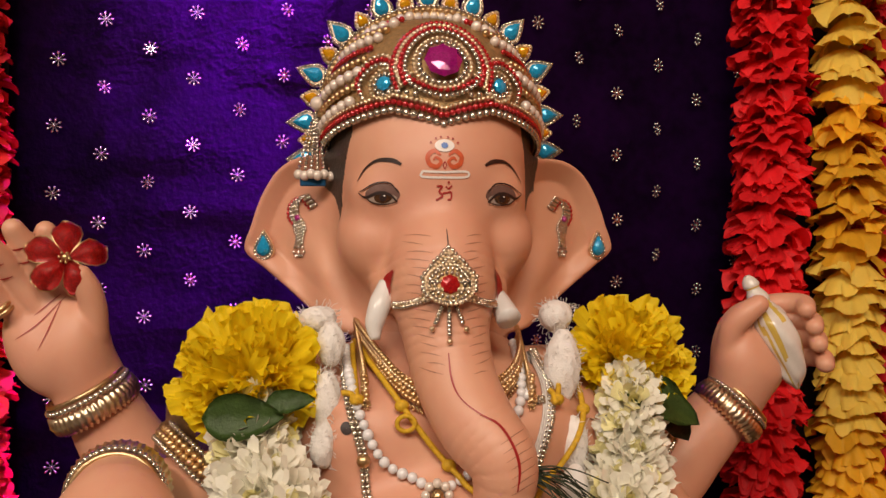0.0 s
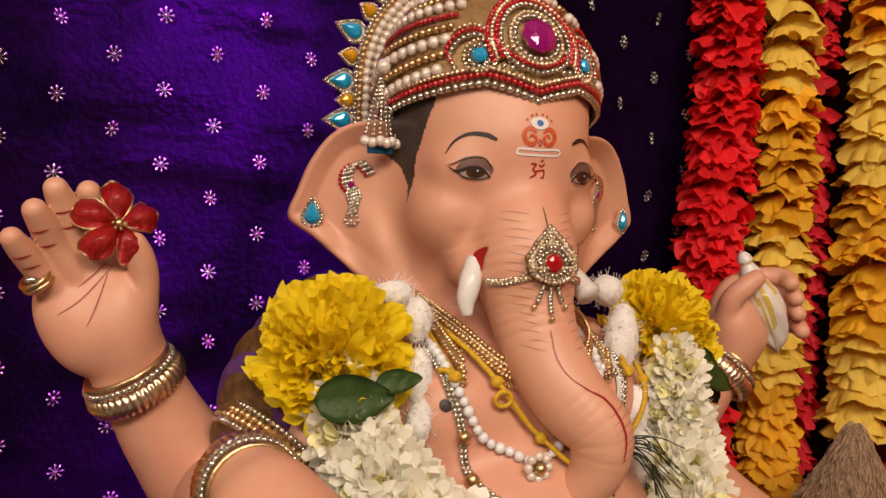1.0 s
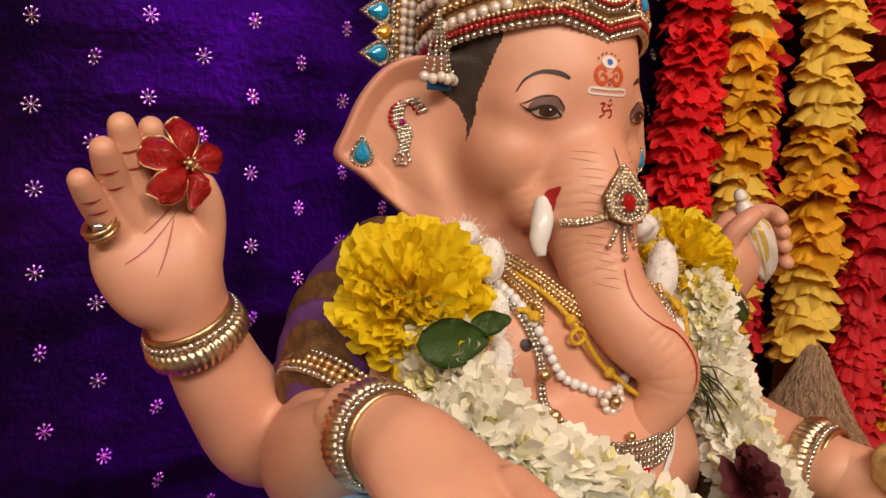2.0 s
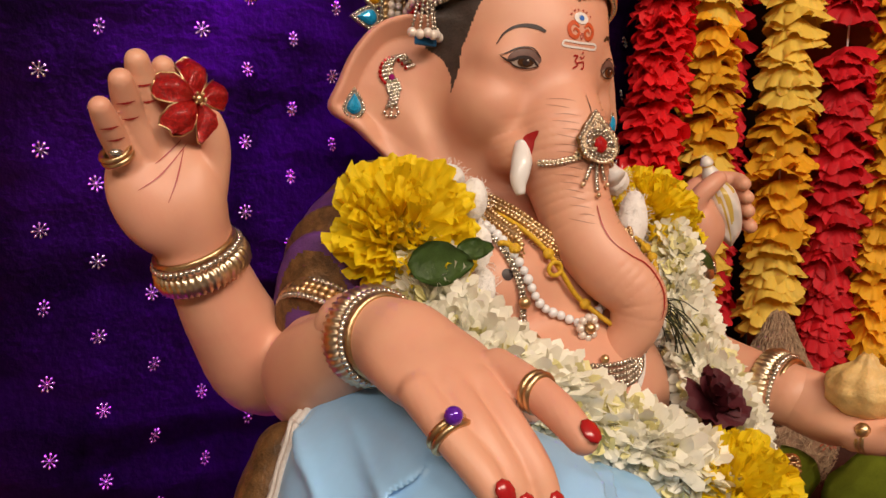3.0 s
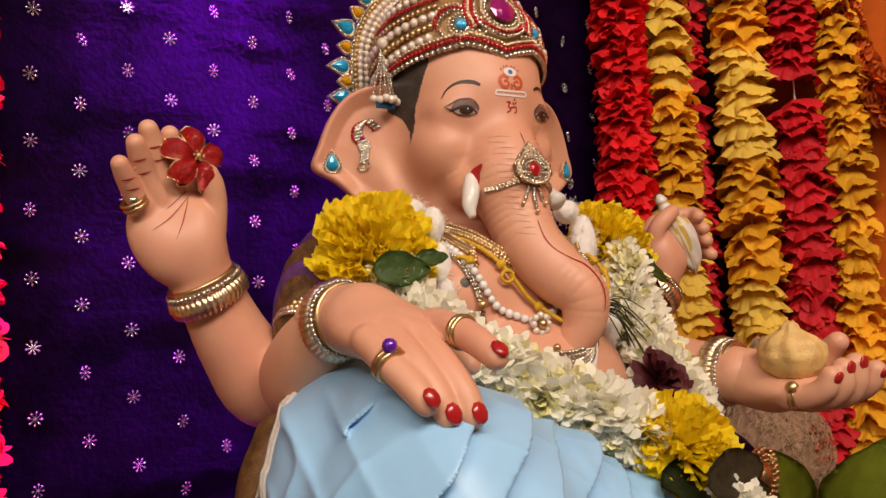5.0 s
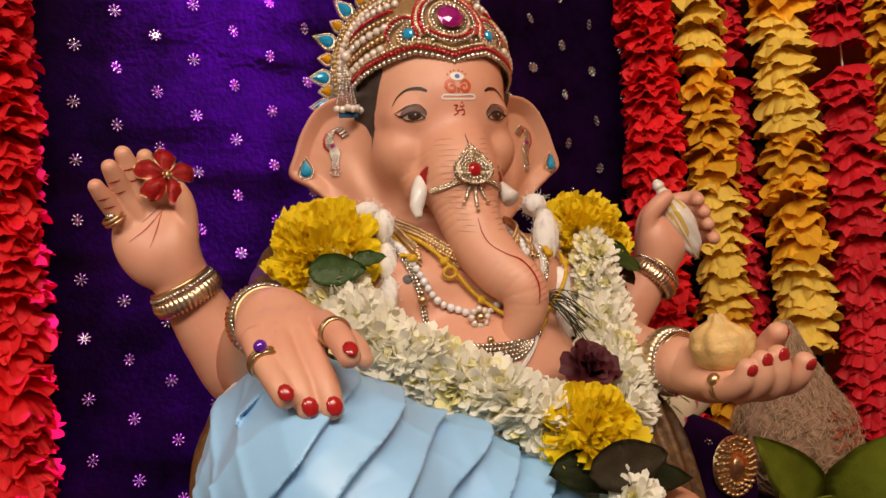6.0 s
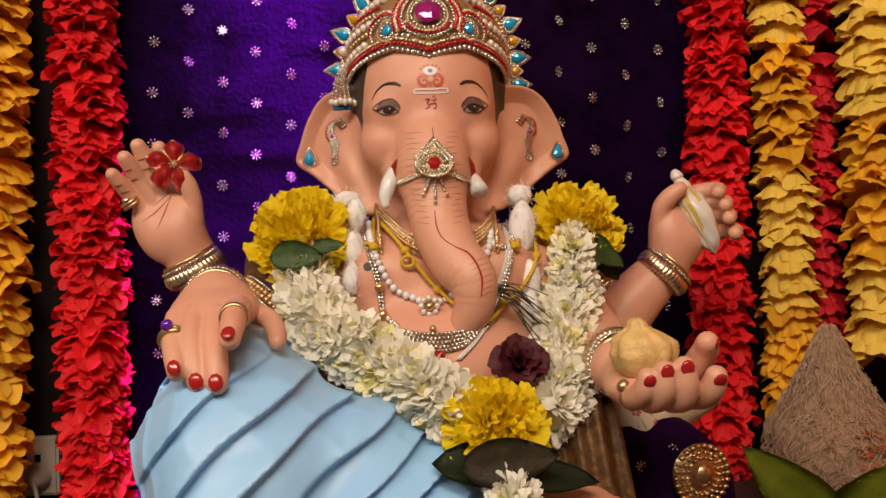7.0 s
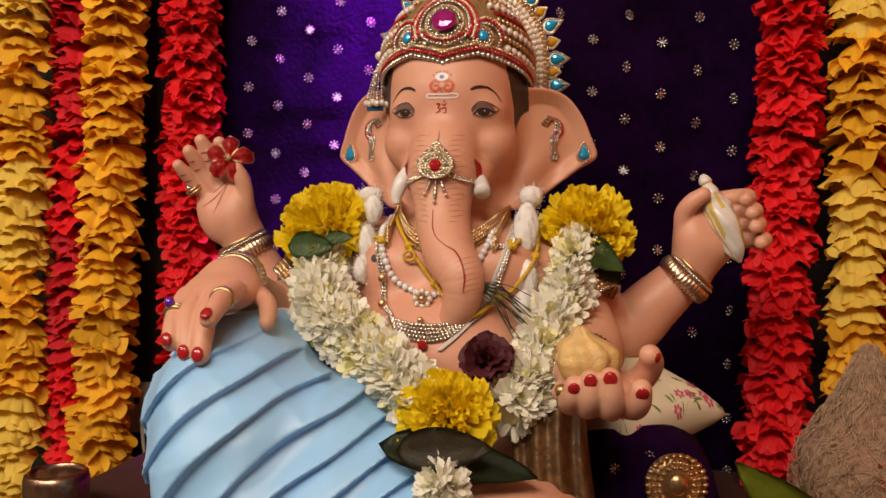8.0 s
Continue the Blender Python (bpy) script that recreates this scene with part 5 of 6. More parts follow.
for k in range(22):
    bm = bmesh.new()
    a = Vector((0.040 + rng.uniform(-0.004, 0.004), 0.405, 0.982 + rng.uniform(-0.003, 0.003)))
    e = Vector((0.078 + rng.uniform(-0.012, 0.010), 0.400 + rng.uniform(-0.01, 0.02), 0.962 + rng.uniform(-0.022, 0.014)))
    tube(bm, spline([a, (a + e) / 2 + Vector((rng.uniform(-0.004, 0.004), -0.004, 0.006)), e], 5), 0.00045, 4)
    part("blade", bm, LEAF_DARK, grass)

# ---- bangles and rings ----


def bangle(c, axis, R, label):
    thing = empty("bangle", label, "bangle", "bangles")
    m = Matrix.Translation(c) @ Vector(axis).to_track_quat("Z", "Y").to_matrix().to_4x4()
    bm = bmesh.new()
    n, seg = 252, 8
    rings = []
    for i in range(n):
        t = 2 * math.pi * i / n
        ring = []
        for k in range(seg):
            p = 2 * math.pi * k / seg
            rr = 0.0060 * (1 + 0.16 * math.sin(t * 42 + p * 1.7))
            q = R + rr * 0.62 * math.cos(p)
            ring.append(bm.verts.new(m @ Vector((q * math.cos(t), q * math.sin(t), -0.004 + rr * 1.1 * math.sin(p)))))
        rings.append(ring)
    for i in range(n):
        for k in range(seg):
            bm.faces.new((rings[i][k], rings[i][(k + 1) % seg], rings[(i + 1) % n][(k + 1) % seg], rings[(i + 1) % n][k]))
    part("ribbed_band", smooth(bm), GOLD_PALE, thing, "ribbed twisted gold band")
    b = Bits()
    for t in np.linspace(0, 2 * math.pi, 49)[:-1]:
        b.gem(m @ Vector(((R + 0.0012) * math.cos(t), (R + 0.0012) * math.sin(t), 0.0050)), m.to_3x3() @ Vector((math.cos(t), math.sin(t), 0.6)), 0.0019, 0)
    b.part("stone_setting", [CRYSTAL], thing, "row of small clear stones")
    bm = bmesh.new()
    tube(bm, [m @ Vector(((R - 0.0015) * math.cos(t), (R - 0.0015) * math.sin(t), 0.0080)) for t in np.linspace(0, 2 * math.pi, 49)[:-1]], 0.0017, 8, closed=True)
    part("edge_ring", bm, GOLD, thing, "smooth gold edge")
    return thing


bangle((-0.2130, 0.5130, 1.007), (-0.023, -0.009, 0.046), 0.0245, "ribbed gold bangle on the wrist of the raised open hand")
bangle((0.2150, 0.523, 0.9885), (0.030, -0.003, 0.030), 0.0228, "ribbed gold bangle on the wrist holding the shell")
bangle((-0.164, 0.390, 0.983), (0.003, -0.03, 0.004), 0.0212, "ribbed gold bangle on the wrist above the knee")
bangle((0.1255, 0.367, 0.927), (0.004, -0.03, -0.001), 0.0222, "ribbed gold bangle on the wrist holding the sweet")


def ring(c, axis, R, label, stone=None):
    thing = empty("finger_ring", label, "ring", "finger rings")
    m = Matrix.Translation(c) @ Vector(axis).to_track_quat("Z", "Y").to_matrix().to_4x4()
    bm = bmesh.new()
    for dz in (-0.0015, 0.0015):
        tube(bm, [m @ Vector((R * math.cos(t), R * math.sin(t), dz)) for t in np.linspace(0, 2 * math.pi, 25)[:-1]], 0.0017, 7, closed=True)
    part("band", bm, GOLD, thing, "gold band")
    if stone:
        p, material, r = stone
        b = Bits()
        b.ball(p, r, 0)
        b.part("stone", [material], thing)
    return thing


ring((-0.2600, 0.4970, 1.0640), (-0.008, -0.006, 0.012), 0.0074, "gold ring with clear stones on the little finger", ((-0.2615, 0.4890, 1.0650), CRYSTAL, (0.004, 0.002, 0.0022)))
ring((-0.1725, 0.310, 0.9618), (0.003, -0.014, -0.009), 0.0082, "gold ring with a purple stone", ((-0.1748, 0.3045, 0.9712), VIOLET, 0.0040))
ring((-0.1335, 0.3055, 0.9748), (0.002, -0.014, -0.001), 0.0078, "plain gold ring on the finger over the knee")
ring((0.1172, 0.303, 0.9150), (0.001, -0.014, 0.001), 0.0078, "gold ring with a round gold bead", ((0.1110, 0.302, 0.9215), GOLD, 0.0046))
for sx, c in ((-1, (-0.139, 0.487, 0.966)), (1, (0.122, 0.478, 0.960))):
    arm = empty("armlet", "gold beaded armlet round the upper arm", "armlet", "armlets")
    b = Bits()
    m = Matrix.Translation(c) @ Vector((sx * 0.6, -0.25, -0.6)).to_track_quat("Z", "Y").to_matrix().to_4x4()
    for dz in (-0.006, -0.002, 0.002, 0.006):
        b.beads([m @ Vector((0.0365 * math.cos(t), 0.0365 * math.sin(t), dz)) for t in np.linspace(0, 2 * math.pi, 60)], 0.0026 if abs(dz) < 0.003 else 0.0018, 0 if abs(dz) < 0.003 else 1, 1.7)
    b.part("beadwork", [GOLD, CRYSTAL], arm, "gold beadwork")

# ---- what the hands hold ----
pin = empty("enamel_flower", "red glitter enamel flower with five petals in gold", "flower")
C = Vector((-0.2205, 0.491, 1.0950))
FM = Matrix.Translation(C) @ pose(0, 0, 0, 78, 6, 18)
for k, ang in enumerate((20, 95, 165, 232, 300)):
    bm = bmesh.new()
    t = FM @ Matrix.Rotation(math.radians(ang), 4, "Z")
    rows = []
    for q, (x, w, h) in enumerate(((0.002, 0.0012, 0.0), (0.006, 0.0036, 0.0036), (0.011, 0.0068, 0.0060), (0.016, 0.0086, 0.0048), (0.0208, 0.0074, 0.0), (0.0232, 0.0044, -0.0045))):
        rows.append([bm.verts.new(t @ Vector((x - 0.0012 * (abs(j) == 2) + 0.0007 * math.sin(j * 2.6) * (q > 3), w * j / 2, h - 0.0034 * (j / 2) ** 2 * 2 * min(1, w / 0.006)))) for j in (-2, -1, 0, 1, 2)])
    for a, b in zip(rows, rows[1:]):
        for j in range(4):
            bm.faces.new((a[j], a[j + 1], b[j + 1], b[j]))
    edge = [r[0].co.copy() for r in rows] + [v.co.copy() for v in rows[-1][1:-1]] + [r[-1].co.copy() for r in rows[::-1]]
    bmesh.ops.solidify(bm, geom=bm.faces[:], thickness=0.0012)
    pet = part("petal", smooth(bm), ENAMEL_RED, pin, "red glitter enamel petal")
    bm = bmesh.new()
    tube(bm, edge, 0.0005, 5)
    part("gold_edge", bm, GOLD, pet)
b = Bits()
b.ball(C + Vector((0, -0.002, 0)), 0.0026, 0)
for k in range(7):
    b.ball(C + Vector((0.003 * math.cos(k), -0.004, 0.003 * math.sin(k))), 0.0010, 0)
b.part("centre", [GOLD], pin, "gold stamens")
bm = bmesh.new()
tube(bm, [C + Vector((0, 0.002, 0)), C + Vector((0.004, 0.010, -0.012))], 0.0015, 6)
part("stem", bm, GOLD, pin)

shell_axis = spline([(0.2260, 0.5230, 1.0810), (0.2325, 0.520, 1.066), (0.2430, 0.512, 1.040), (0.2540, 0.511, 1.014), (0.2590, 0.513, 1.0020)], 14)
bm = bmesh.new()
rings, seg = [], 42
A = Vector((shell_axis[-1] - shell_axis[0])).normalized()
U = A.cross(Vector((0, 1, 0))).normalized()
W = A.cross(U)
for i, p in enumerate(shell_axis):
    s = i / (len(shell_axis) - 1)
    base_r = np.interp(s, [0, 0.05, 0.12, 0.17, 0.26, 0.30, 0.40, 0.55, 0.75, 0.92, 1], [0.002, 0.0046, 0.0060, 0.0046, 0.0078, 0.0070, 0.0132, 0.0130, 0.0084, 0.0034, 0.0012])
    ring_v = []
    for k in range(seg):
        t = 2 * math.pi * k / seg
        r = base_r * (1 + 0.10 * math.sin(2 * t + s * 9) * (s > 0.3) + 0.05 * math.sin(6 * t + s * 20) * (s > 0.35))
        ring_v.append(bm.verts.new(Vector(p) + (U * math.cos(t) + W * math.sin(t)) * r))
    rings.append(ring_v)
for i in range(len(rings) - 1):
    for k in range(seg):
        f = bm.faces.new((rings[i][k], rings[i][(k + 1) % seg], rings[i + 1][(k + 1) % seg], rings[i + 1][k]))
        f.material_index = 1 if (i > 15 and noise.noise(Vector((math.cos(2 * math.pi * k / seg) * 3.4, math.sin(2 * math.pi * k / seg) * 3.4, i * 0.035))) > 0.16) or (i % 9 > 7 and i < 16) else 0
bm.faces.new(rings[0]), bm.faces.new(rings[-1])
tagged(part("conch_shell", smooth(bm), [SHELL_WHITE, SHELL_GOLD]), "white conch shell with yellow streaks in the hand", "shell")

bm = bmesh.new()
MC = Vector((0.1280, 0.3125, 0.9380))
rings, seg = [], 48
for i in range(17):
    s = i / 16
    r = np.interp(s, [0, 0.08, 0.25, 0.45, 0.62, 0.76, 0.86, 0.93, 1], [0.005, 0.0150, 0.0205, 0.0212, 0.0190, 0.0130, 0.0062, 0.0058, 0.0024])
    z = -0.0150 + 0.0410 * s
    lean = Vector((-0.007, -0.004, 0)) * max(0, s - 0.6) * 2
    ring_v = []
    for k in range(seg):
        t = 2 * math.pi * k / seg + max(0, s - 0.3) * 0.9
        q = r * (0.94 + 0.24 * abs(math.sin(t * 4.5 + s + 0.5 * math.sin(t))) * np.interp(s, [0.25, 0.7, 0.95], [0.1, 1, 0.6]) + 0.09 * noise.noise(Vector((math.cos(t) * 2.4, math.sin(t) * 2.4, s * 6))))
        ring_v.append(bm.verts.new(MC + lean + Vector((q * math.cos(t), q * math.sin(t), z + 0.0012 * noise.noise(Vector((t, s * 8, 2)))))))
    rings.append(ring_v)
for a, b in zip(rings, rings[1:]):
    for k in range(seg):
        bm.faces.new((a[k], a[(k + 1) % seg], b[(k + 1) % seg], b[k]))
bm.faces.new(rings[0][::-1]), bm.faces.new(rings[-1])
tagged(part("sweet_dumpling", smooth(bm), MODAK), "steamed pleated sweet dumpling resting in the open palm", "sweet")

# ---- fresh flowers ----


def petal_rows(bits, m, length, width, lift, curl, frill, rng, nl=4, nw=4, idx=0, tip=1.0):
    """One petal from its root along +x of m, lifting and curling, with a frilled end."""
    ph, rows = rng.uniform(0, 6.28), []
    for i in range(nl + 1):
        q = i / nl
        w = width * (0.25 + 0.75 * math.sin(min(1, q * 1.15) * math.pi / 2)) * (1 if q < 0.85 else tip)
        row = []
        for k in range(nw + 1):
            u = 2 * k / nw - 1
            x = length * (q - 0.10 * u * u * q)
            z = lift * q + curl * q * q + frill * q * q * math.sin(u * 5.5 + ph) - 0.12 * width * u * u * q
            row.append(tuple(m @ Vector((x, w * u / 2, z))))
        rows.append(row)
    bits.sheet(rows, idx)


def petal_mesh(name, seed, frill, curl, material, nl=5, nw=6, tip=0.92, width=0.36):
    """A single petal of unit length along +x."""
    bits, rng = Bits(), random.Random(seed)
    petal_rows(bits, Matrix(), 1.0, width * rng.uniform(0.85, 1.15), 0.0, curl * rng.uniform(-0.4, 1.3), frill, rng, nl, nw, 0, tip)
    return mesh_of(name, bits.pieces, [material])


MARIGOLD_PETALS = [petal_mesh("petal", s, 0.10, 0.26, MARIGOLD, 5, 7, 0.94, 0.50) for s in range(11)]


def marigold(at, axis, R, seed, label, flatten=0.78):
    """A full double marigold: crumpled frilled petals crowded over a dome, longer at its edge."""
    rng = random.Random(seed)
    base = Matrix.Translation(at) @ Vector(axis).to_track_quat("Z", "Y").to_matrix().to_4x4()
    thing = empty("marigold_flower", label, "flower", "marigolds")
    count = 260
    for k in range(count):
        up = 1 - 1.45 * (k + 0.5) / count
        a = 137.508 * k + rng.uniform(-14, 14)
        e = math.degrees(math.asin(max(-1, min(1, up)))) + rng.uniform(-10, 10)
        out = pose(0, 0, 0, 0, 0, a) @ pose(0, 0, 0, 0, -e, 0)
        s = R * (0.62 if up > 0.3 else 0.72) * rng.uniform(0.74, 1.22)
        ob = new("petal", rng.choice(MARIGOLD_PETALS))
        ob.parent = thing
        flat = Matrix.Diagonal((1, 1, flatten, 1))
        root = flat @ (out @ Vector((R * 0.40, 0, 0)))
        ob.matrix_basis = base @ Matrix.Translation(root) @ out @ pose(0, 0, 0, rng.uniform(0, 360) if up > 0.75 else rng.uniform(-40, 40), rng.uniform(-30, 24), rng.uniform(-22, 22)) @ Matrix.Diagonal((s, s, s, 1))
    bm = bmesh.new()
    ball(bm, base @ Vector((0, 0, 0)), R * 0.40, 0, 12, 8)
    part("heart", bm, MARIGOLD, thing, "packed inner petals")
    bm = bmesh.new()
    ball(bm, base @ Vector((0, 0, -R * 0.42)), R * 0.26, 0, 12, 8)
    part("calyx", bm, LEAF, thing)
    return thing


marigold((-0.110, 0.460, 1.027), (-0.25, -0.75, 0.45), 0.0385, 1, "large yellow marigold with frilled petals on the shoulder")
marigold((0.124, 0.484, 1.029), (0.30, -0.70, 0.60), 0.0365, 2, "yellow marigold with frilled petals on the other shoulder")
marigold((0.030, 0.322, 0.894), (0.05, -0.70, 0.65), 0.0305, 3, "deep yellow marigold at the end of the garland")


def white_head(seed, cream):
    """A white daisy-like bloom with slender cupped petals."""
    rng = random.Random(seed)
    bits = Bits()
    for n, el, L in ((7, 78, 0.60), (11, 58, 0.80), (14, 36, 0.95), (14, 14, 1.0)):
        for k in range(n):
            m = pose(0, 0, 0, 0, 0, 360 * (k + rng.uniform(-0.3, 0.3)) / n) @ pose(0, 0, 0, 0, -el + rng.uniform(-9, 9), 0) @ pose(0, 0, 0, rng.uniform(-20, 20), 0, 0)
            petal_rows(bits, m, 0.0178 * L * rng.uniform(0.86, 1.12), 0.0056, 0, 0.0026 * rng.uniform(-1, 1.6), 0.0004, rng, 3, 2, 1 if el > 50 and cream or el > 70 else 0, 0.86)
    return mesh_of("white_flower", bits.pieces, [WHITE_PETAL, CREAM_PETAL])


HEADS = [white_head(s, s % 2 == 0) for s in range(6)]
garland = empty("flower_garland", "thick garland of fresh white and cream flowers round the neck", "garland")
rng = random.Random(6)


def string_heads(rows, step, spread, scale=1.0):
    c = spline(rows, 12)
    run = np.concatenate([[0], np.cumsum(np.linalg.norm(np.diff(c[:, :3], axis=0), axis=1))])
    bm = bmesh.new()
    tube(bm, c[:, :3], c[:, 3] * 0.45, 10)
    part("core", bm, CREAM_PETAL, garland)
    s, turn = 0.0, 0.0
    while s < run[-1]:
        p = Vector([np.interp(s, run, c[:, i]) for i in range(3)])
        rad = float(np.interp(s, run, c[:, 3]))
        d = (Vector([np.interp(s + 0.004, run, c[:, i]) for i in range(3)]) - Vector([np.interp(s - 0.004, run, c[:, i]) for i in range(3)])).normalized()
        u = d.cross(Vector((0, 1, 0.2))).normalized()
        w = u.cross(d)
        for k in range(5):
            a = math.radians(turn + 72 * k + rng.uniform(-12, 12))
            out = (u * math.cos(a) + w * math.sin(a) + d * rng.uniform(-0.35, 0.35)).normalized()
            ob = new("white_flower", rng.choice(HEADS))
            ob.parent = garland
            q = scale * rng.uniform(0.88, 1.18) * rad / 0.0192
            ob.matrix_basis = Matrix.Translation(p + out * rad * 0.36) @ out.to_track_quat("Z", "Y").to_matrix().to_4x4() @ pose(0, 0, 0, 0, 0, rng.uniform(0, 360)) @ Matrix.Diagonal((q, q, q, 1))
        turn += 36
        s += step


string_heads([(-0.104, 0.448, 1.012, 0.020), (-0.104, 0.428, 0.985, 0.024), (-0.088, 0.402, 0.960, 0.026), (-0.064, 0.384, 0.942, 0.025), (-0.036, 0.368, 0.926, 0.024), (-0.010, 0.350, 0.912, 0.024), (0.012, 0.335, 0.902, 0.023)], 0.0155, 0)
string_heads([(0.117, 0.462, 1.018, 0.018), (0.112, 0.448, 0.990, 0.021), (0.104, 0.434, 0.962, 0.022), (0.095, 0.404, 0.935, 0.023), (0.086, 0.376, 0.910, 0.023), (0.070, 0.350, 0.892, 0.022)], 0.0155, 0)
string_heads([(0.034, 0.292, 0.866, 0.014), (0.036, 0.282, 0.856, 0.017), (0.038, 0.278, 0.832, 0.016)], 0.012, 0, 1.0)

rose = empty("dark_rose", "dark maroon rose with curled petals tucked in the garland", "flower")
RM = Matrix.Translation((0.053, 0.362, 0.929)) @ Vector((0.1, -0.75, 0.65)).to_track_quat("Z", "Y").to_matrix().to_4x4()
ROSE_PETALS = [petal_mesh("petal", s + 50, 0.07, 0.25, ROSE, 6, 6, 0.85, 0.95) for s in range(6)]
rng = random.Random(12)
for n, el, L in ((4, 82, 0.5), (5, 68, 0.62), (6, 50, 0.78), (7, 30, 0.94), (7, 12, 1.0)):
    for k in range(n):
        ob = new("petal", rng.choice(ROSE_PETALS))
        ob.parent = rose
        q = 0.022 * L
        ob.matrix_basis = RM @ pose(0, 0, 0, 0, 0, 360 * (k + rng.uniform(-0.3, 0.3)) / n) @ pose(0, 0, 0, 0, -el + rng.uniform(-8, 8), 0) @ pose(0, 0, 0, rng.uniform(-20, 20), 0, 0) @ Matrix.Diagonal((q, q, q, 1))


def leaf(at, direction, up, L, W, material, label, bend=0.15, fold=0.2, category="leaf"):
    """A pointed leaf with a midrib fold and a wavy edge."""
    bm = bmesh.new()
    d = Vector(direction).normalized()
    n = (Vector(up) - d * Vector(up).dot(d)).normalized()
    s = d.cross(n)
    rows = []
    for i in range(13):
        q = i / 12
        w = W * math.sin(math.pi * min(1, q ** 0.75)) ** 0.8 / 2 + 0.0005
        rows.append([bm.verts.new(Vector(at) + d * L * q + s * w * u + n * (-bend * L * q * q + fold * w * abs(u) + 0.0012 * math.sin(q * 19 + u * 3) * abs(u))) for u in (-1, -0.6, -0.25, 0, 0.25, 0.6, 1)])
    for a, b in zip(rows, rows[1:]):
        for k in range(6):
            bm.faces.new((a[k], a[k + 1], b[k + 1], b[k]))
    bmesh.ops.solidify(bm, geom=bm.faces[:], thickness=0.0008)
    ob = tagged(part("leaf", smooth(bm), material), label, category)
    return ob


G1, G2 = "dark green glossy leaf tucked under the marigold", "large dull green leaf folded under the garland's end"
leaf((-0.130, 0.420, 1.012), (1.0, -0.12, 0.02), (-0.1, -1, 0.25), 0.042, 0.024, LEAF, G1, 0.10)
leaf((-0.098, 0.422, 1.018), (0.9, -0.1, 0.12), (0.1, -1, 0.4), 0.026, 0.012, LEAF, G1)
leaf((0.108, 0.452, 1.022), (0.75, -0.15, -0.35), (0.1, -0.8, 0.6), 0.055, 0.030, LEAF, G1)
leaf((0.128, 0.455, 1.015), (0.6, -0.1, -0.7), (0.3, -1, 0.2), 0.040, 0.024, LEAF_DARK, G1)
leaf((-0.013, 0.298, 0.879), (0.108, 0.012, -0.017), (0, -0.62, 0.78), 0.112, 0.038, LEAF_DARK, G2, 0.04)
leaf((0.004, 0.280, 0.880), (1, 0.16, 0.05), (0, -1, 0.25), 0.064, 0.029, WITHERED, "withered brown-green leaf folded up against the marigold", 0.06)

# ---- cushions and cloths round the statue ----
shawl = Vol((-0.185, 0.43, 0.93), (-0.08, 0.56, 1.07), 0.002)
shawl.limb([(-0.105, 0.500, 1.035, 0.030), (-0.128, 0.500, 1.005, 0.034), (-0.138, 0.500, 0.975, 0.032)], 0.01)
ax = [shawl.lo[i] + shawl.h * np.arange(shawl.n[i], dtype=np.float32) for i in range(3)]
X, Y, Z = np.meshgrid(*ax, indexing="ij")
shawl.d += (0.0022 * np.sin((X * 0.9 + Y * 0.6 + Z * 0.2) * 420)).astype(np.float32)
v, f = shawl.skin()
c = v[f].mean(1)
stripe = np.where(np.sin((c[:, 0] * 0.9 + c[:, 1] * 0.6 + c[:, 2] * 0.2) * 260) > -0.3, 1, 0)
tagged(new("shawl", mesh_of("shawl", [(v, f, stripe.tolist())], [PURPLE_CLOTH, BROCADE])), "purple shawl with gold woven border over the shoulder", "shawl")

brocade = Vol((0.045, 0.30, 0.745), (0.145, 0.46, 0.93), 0.002)
brocade.limb([(0.098, 0.410, 0.905, 0.022), (0.100, 0.378, 0.870, 0.028), (0.105, 0.372, 0.81, 0.034), (0.108, 0.372, 0.755, 0.036)], 0.01)
ax = [brocade.lo[i] + brocade.h * np.arange(brocade.n[i], dtype=np.float32) for i in range(3)]
X, Y, Z = np.meshgrid(*ax, indexing="ij")
brocade.d += (0.0035 * np.sin(X * 380 + 1.5 * np.sin(Z * 30))).astype(np.float32)
v, f = brocade.skin()
tagged(new("brocade_cloth", mesh_of("brocade_cloth", [(v, f, 0)], [BROCADE])), "brown and gold brocade cloth hanging in folds from the waist", "cloth")

cushion = empty("cushion", "cream cotton cushion printed with pink flowers", "cushion")
bm = bmesh.new()
CM = Matrix.Translation((0.163, 0.485, 0.877)) @ pose(0, 0, 0, 20, 4, 0) @ pose(0, 0, 0, 0, 0, 45)


def pad(u, v, side):
    """The cushion's surface over a square with drawn-out corners."""
    puff = max(0.0, (1 - u ** 4) * (1 - v ** 4)) ** 0.55
    pinch = 1 - 0.16 * (1 - abs(u) ** 2) * abs(v) ** 3 - 0.0
    pinch2 = 1 - 0.16 * (1 - abs(v) ** 2) * abs(u) ** 3
    return CM @ Vector((0.062 * u * pinch2, 0.060 * v * pinch, side * 0.026 * puff))


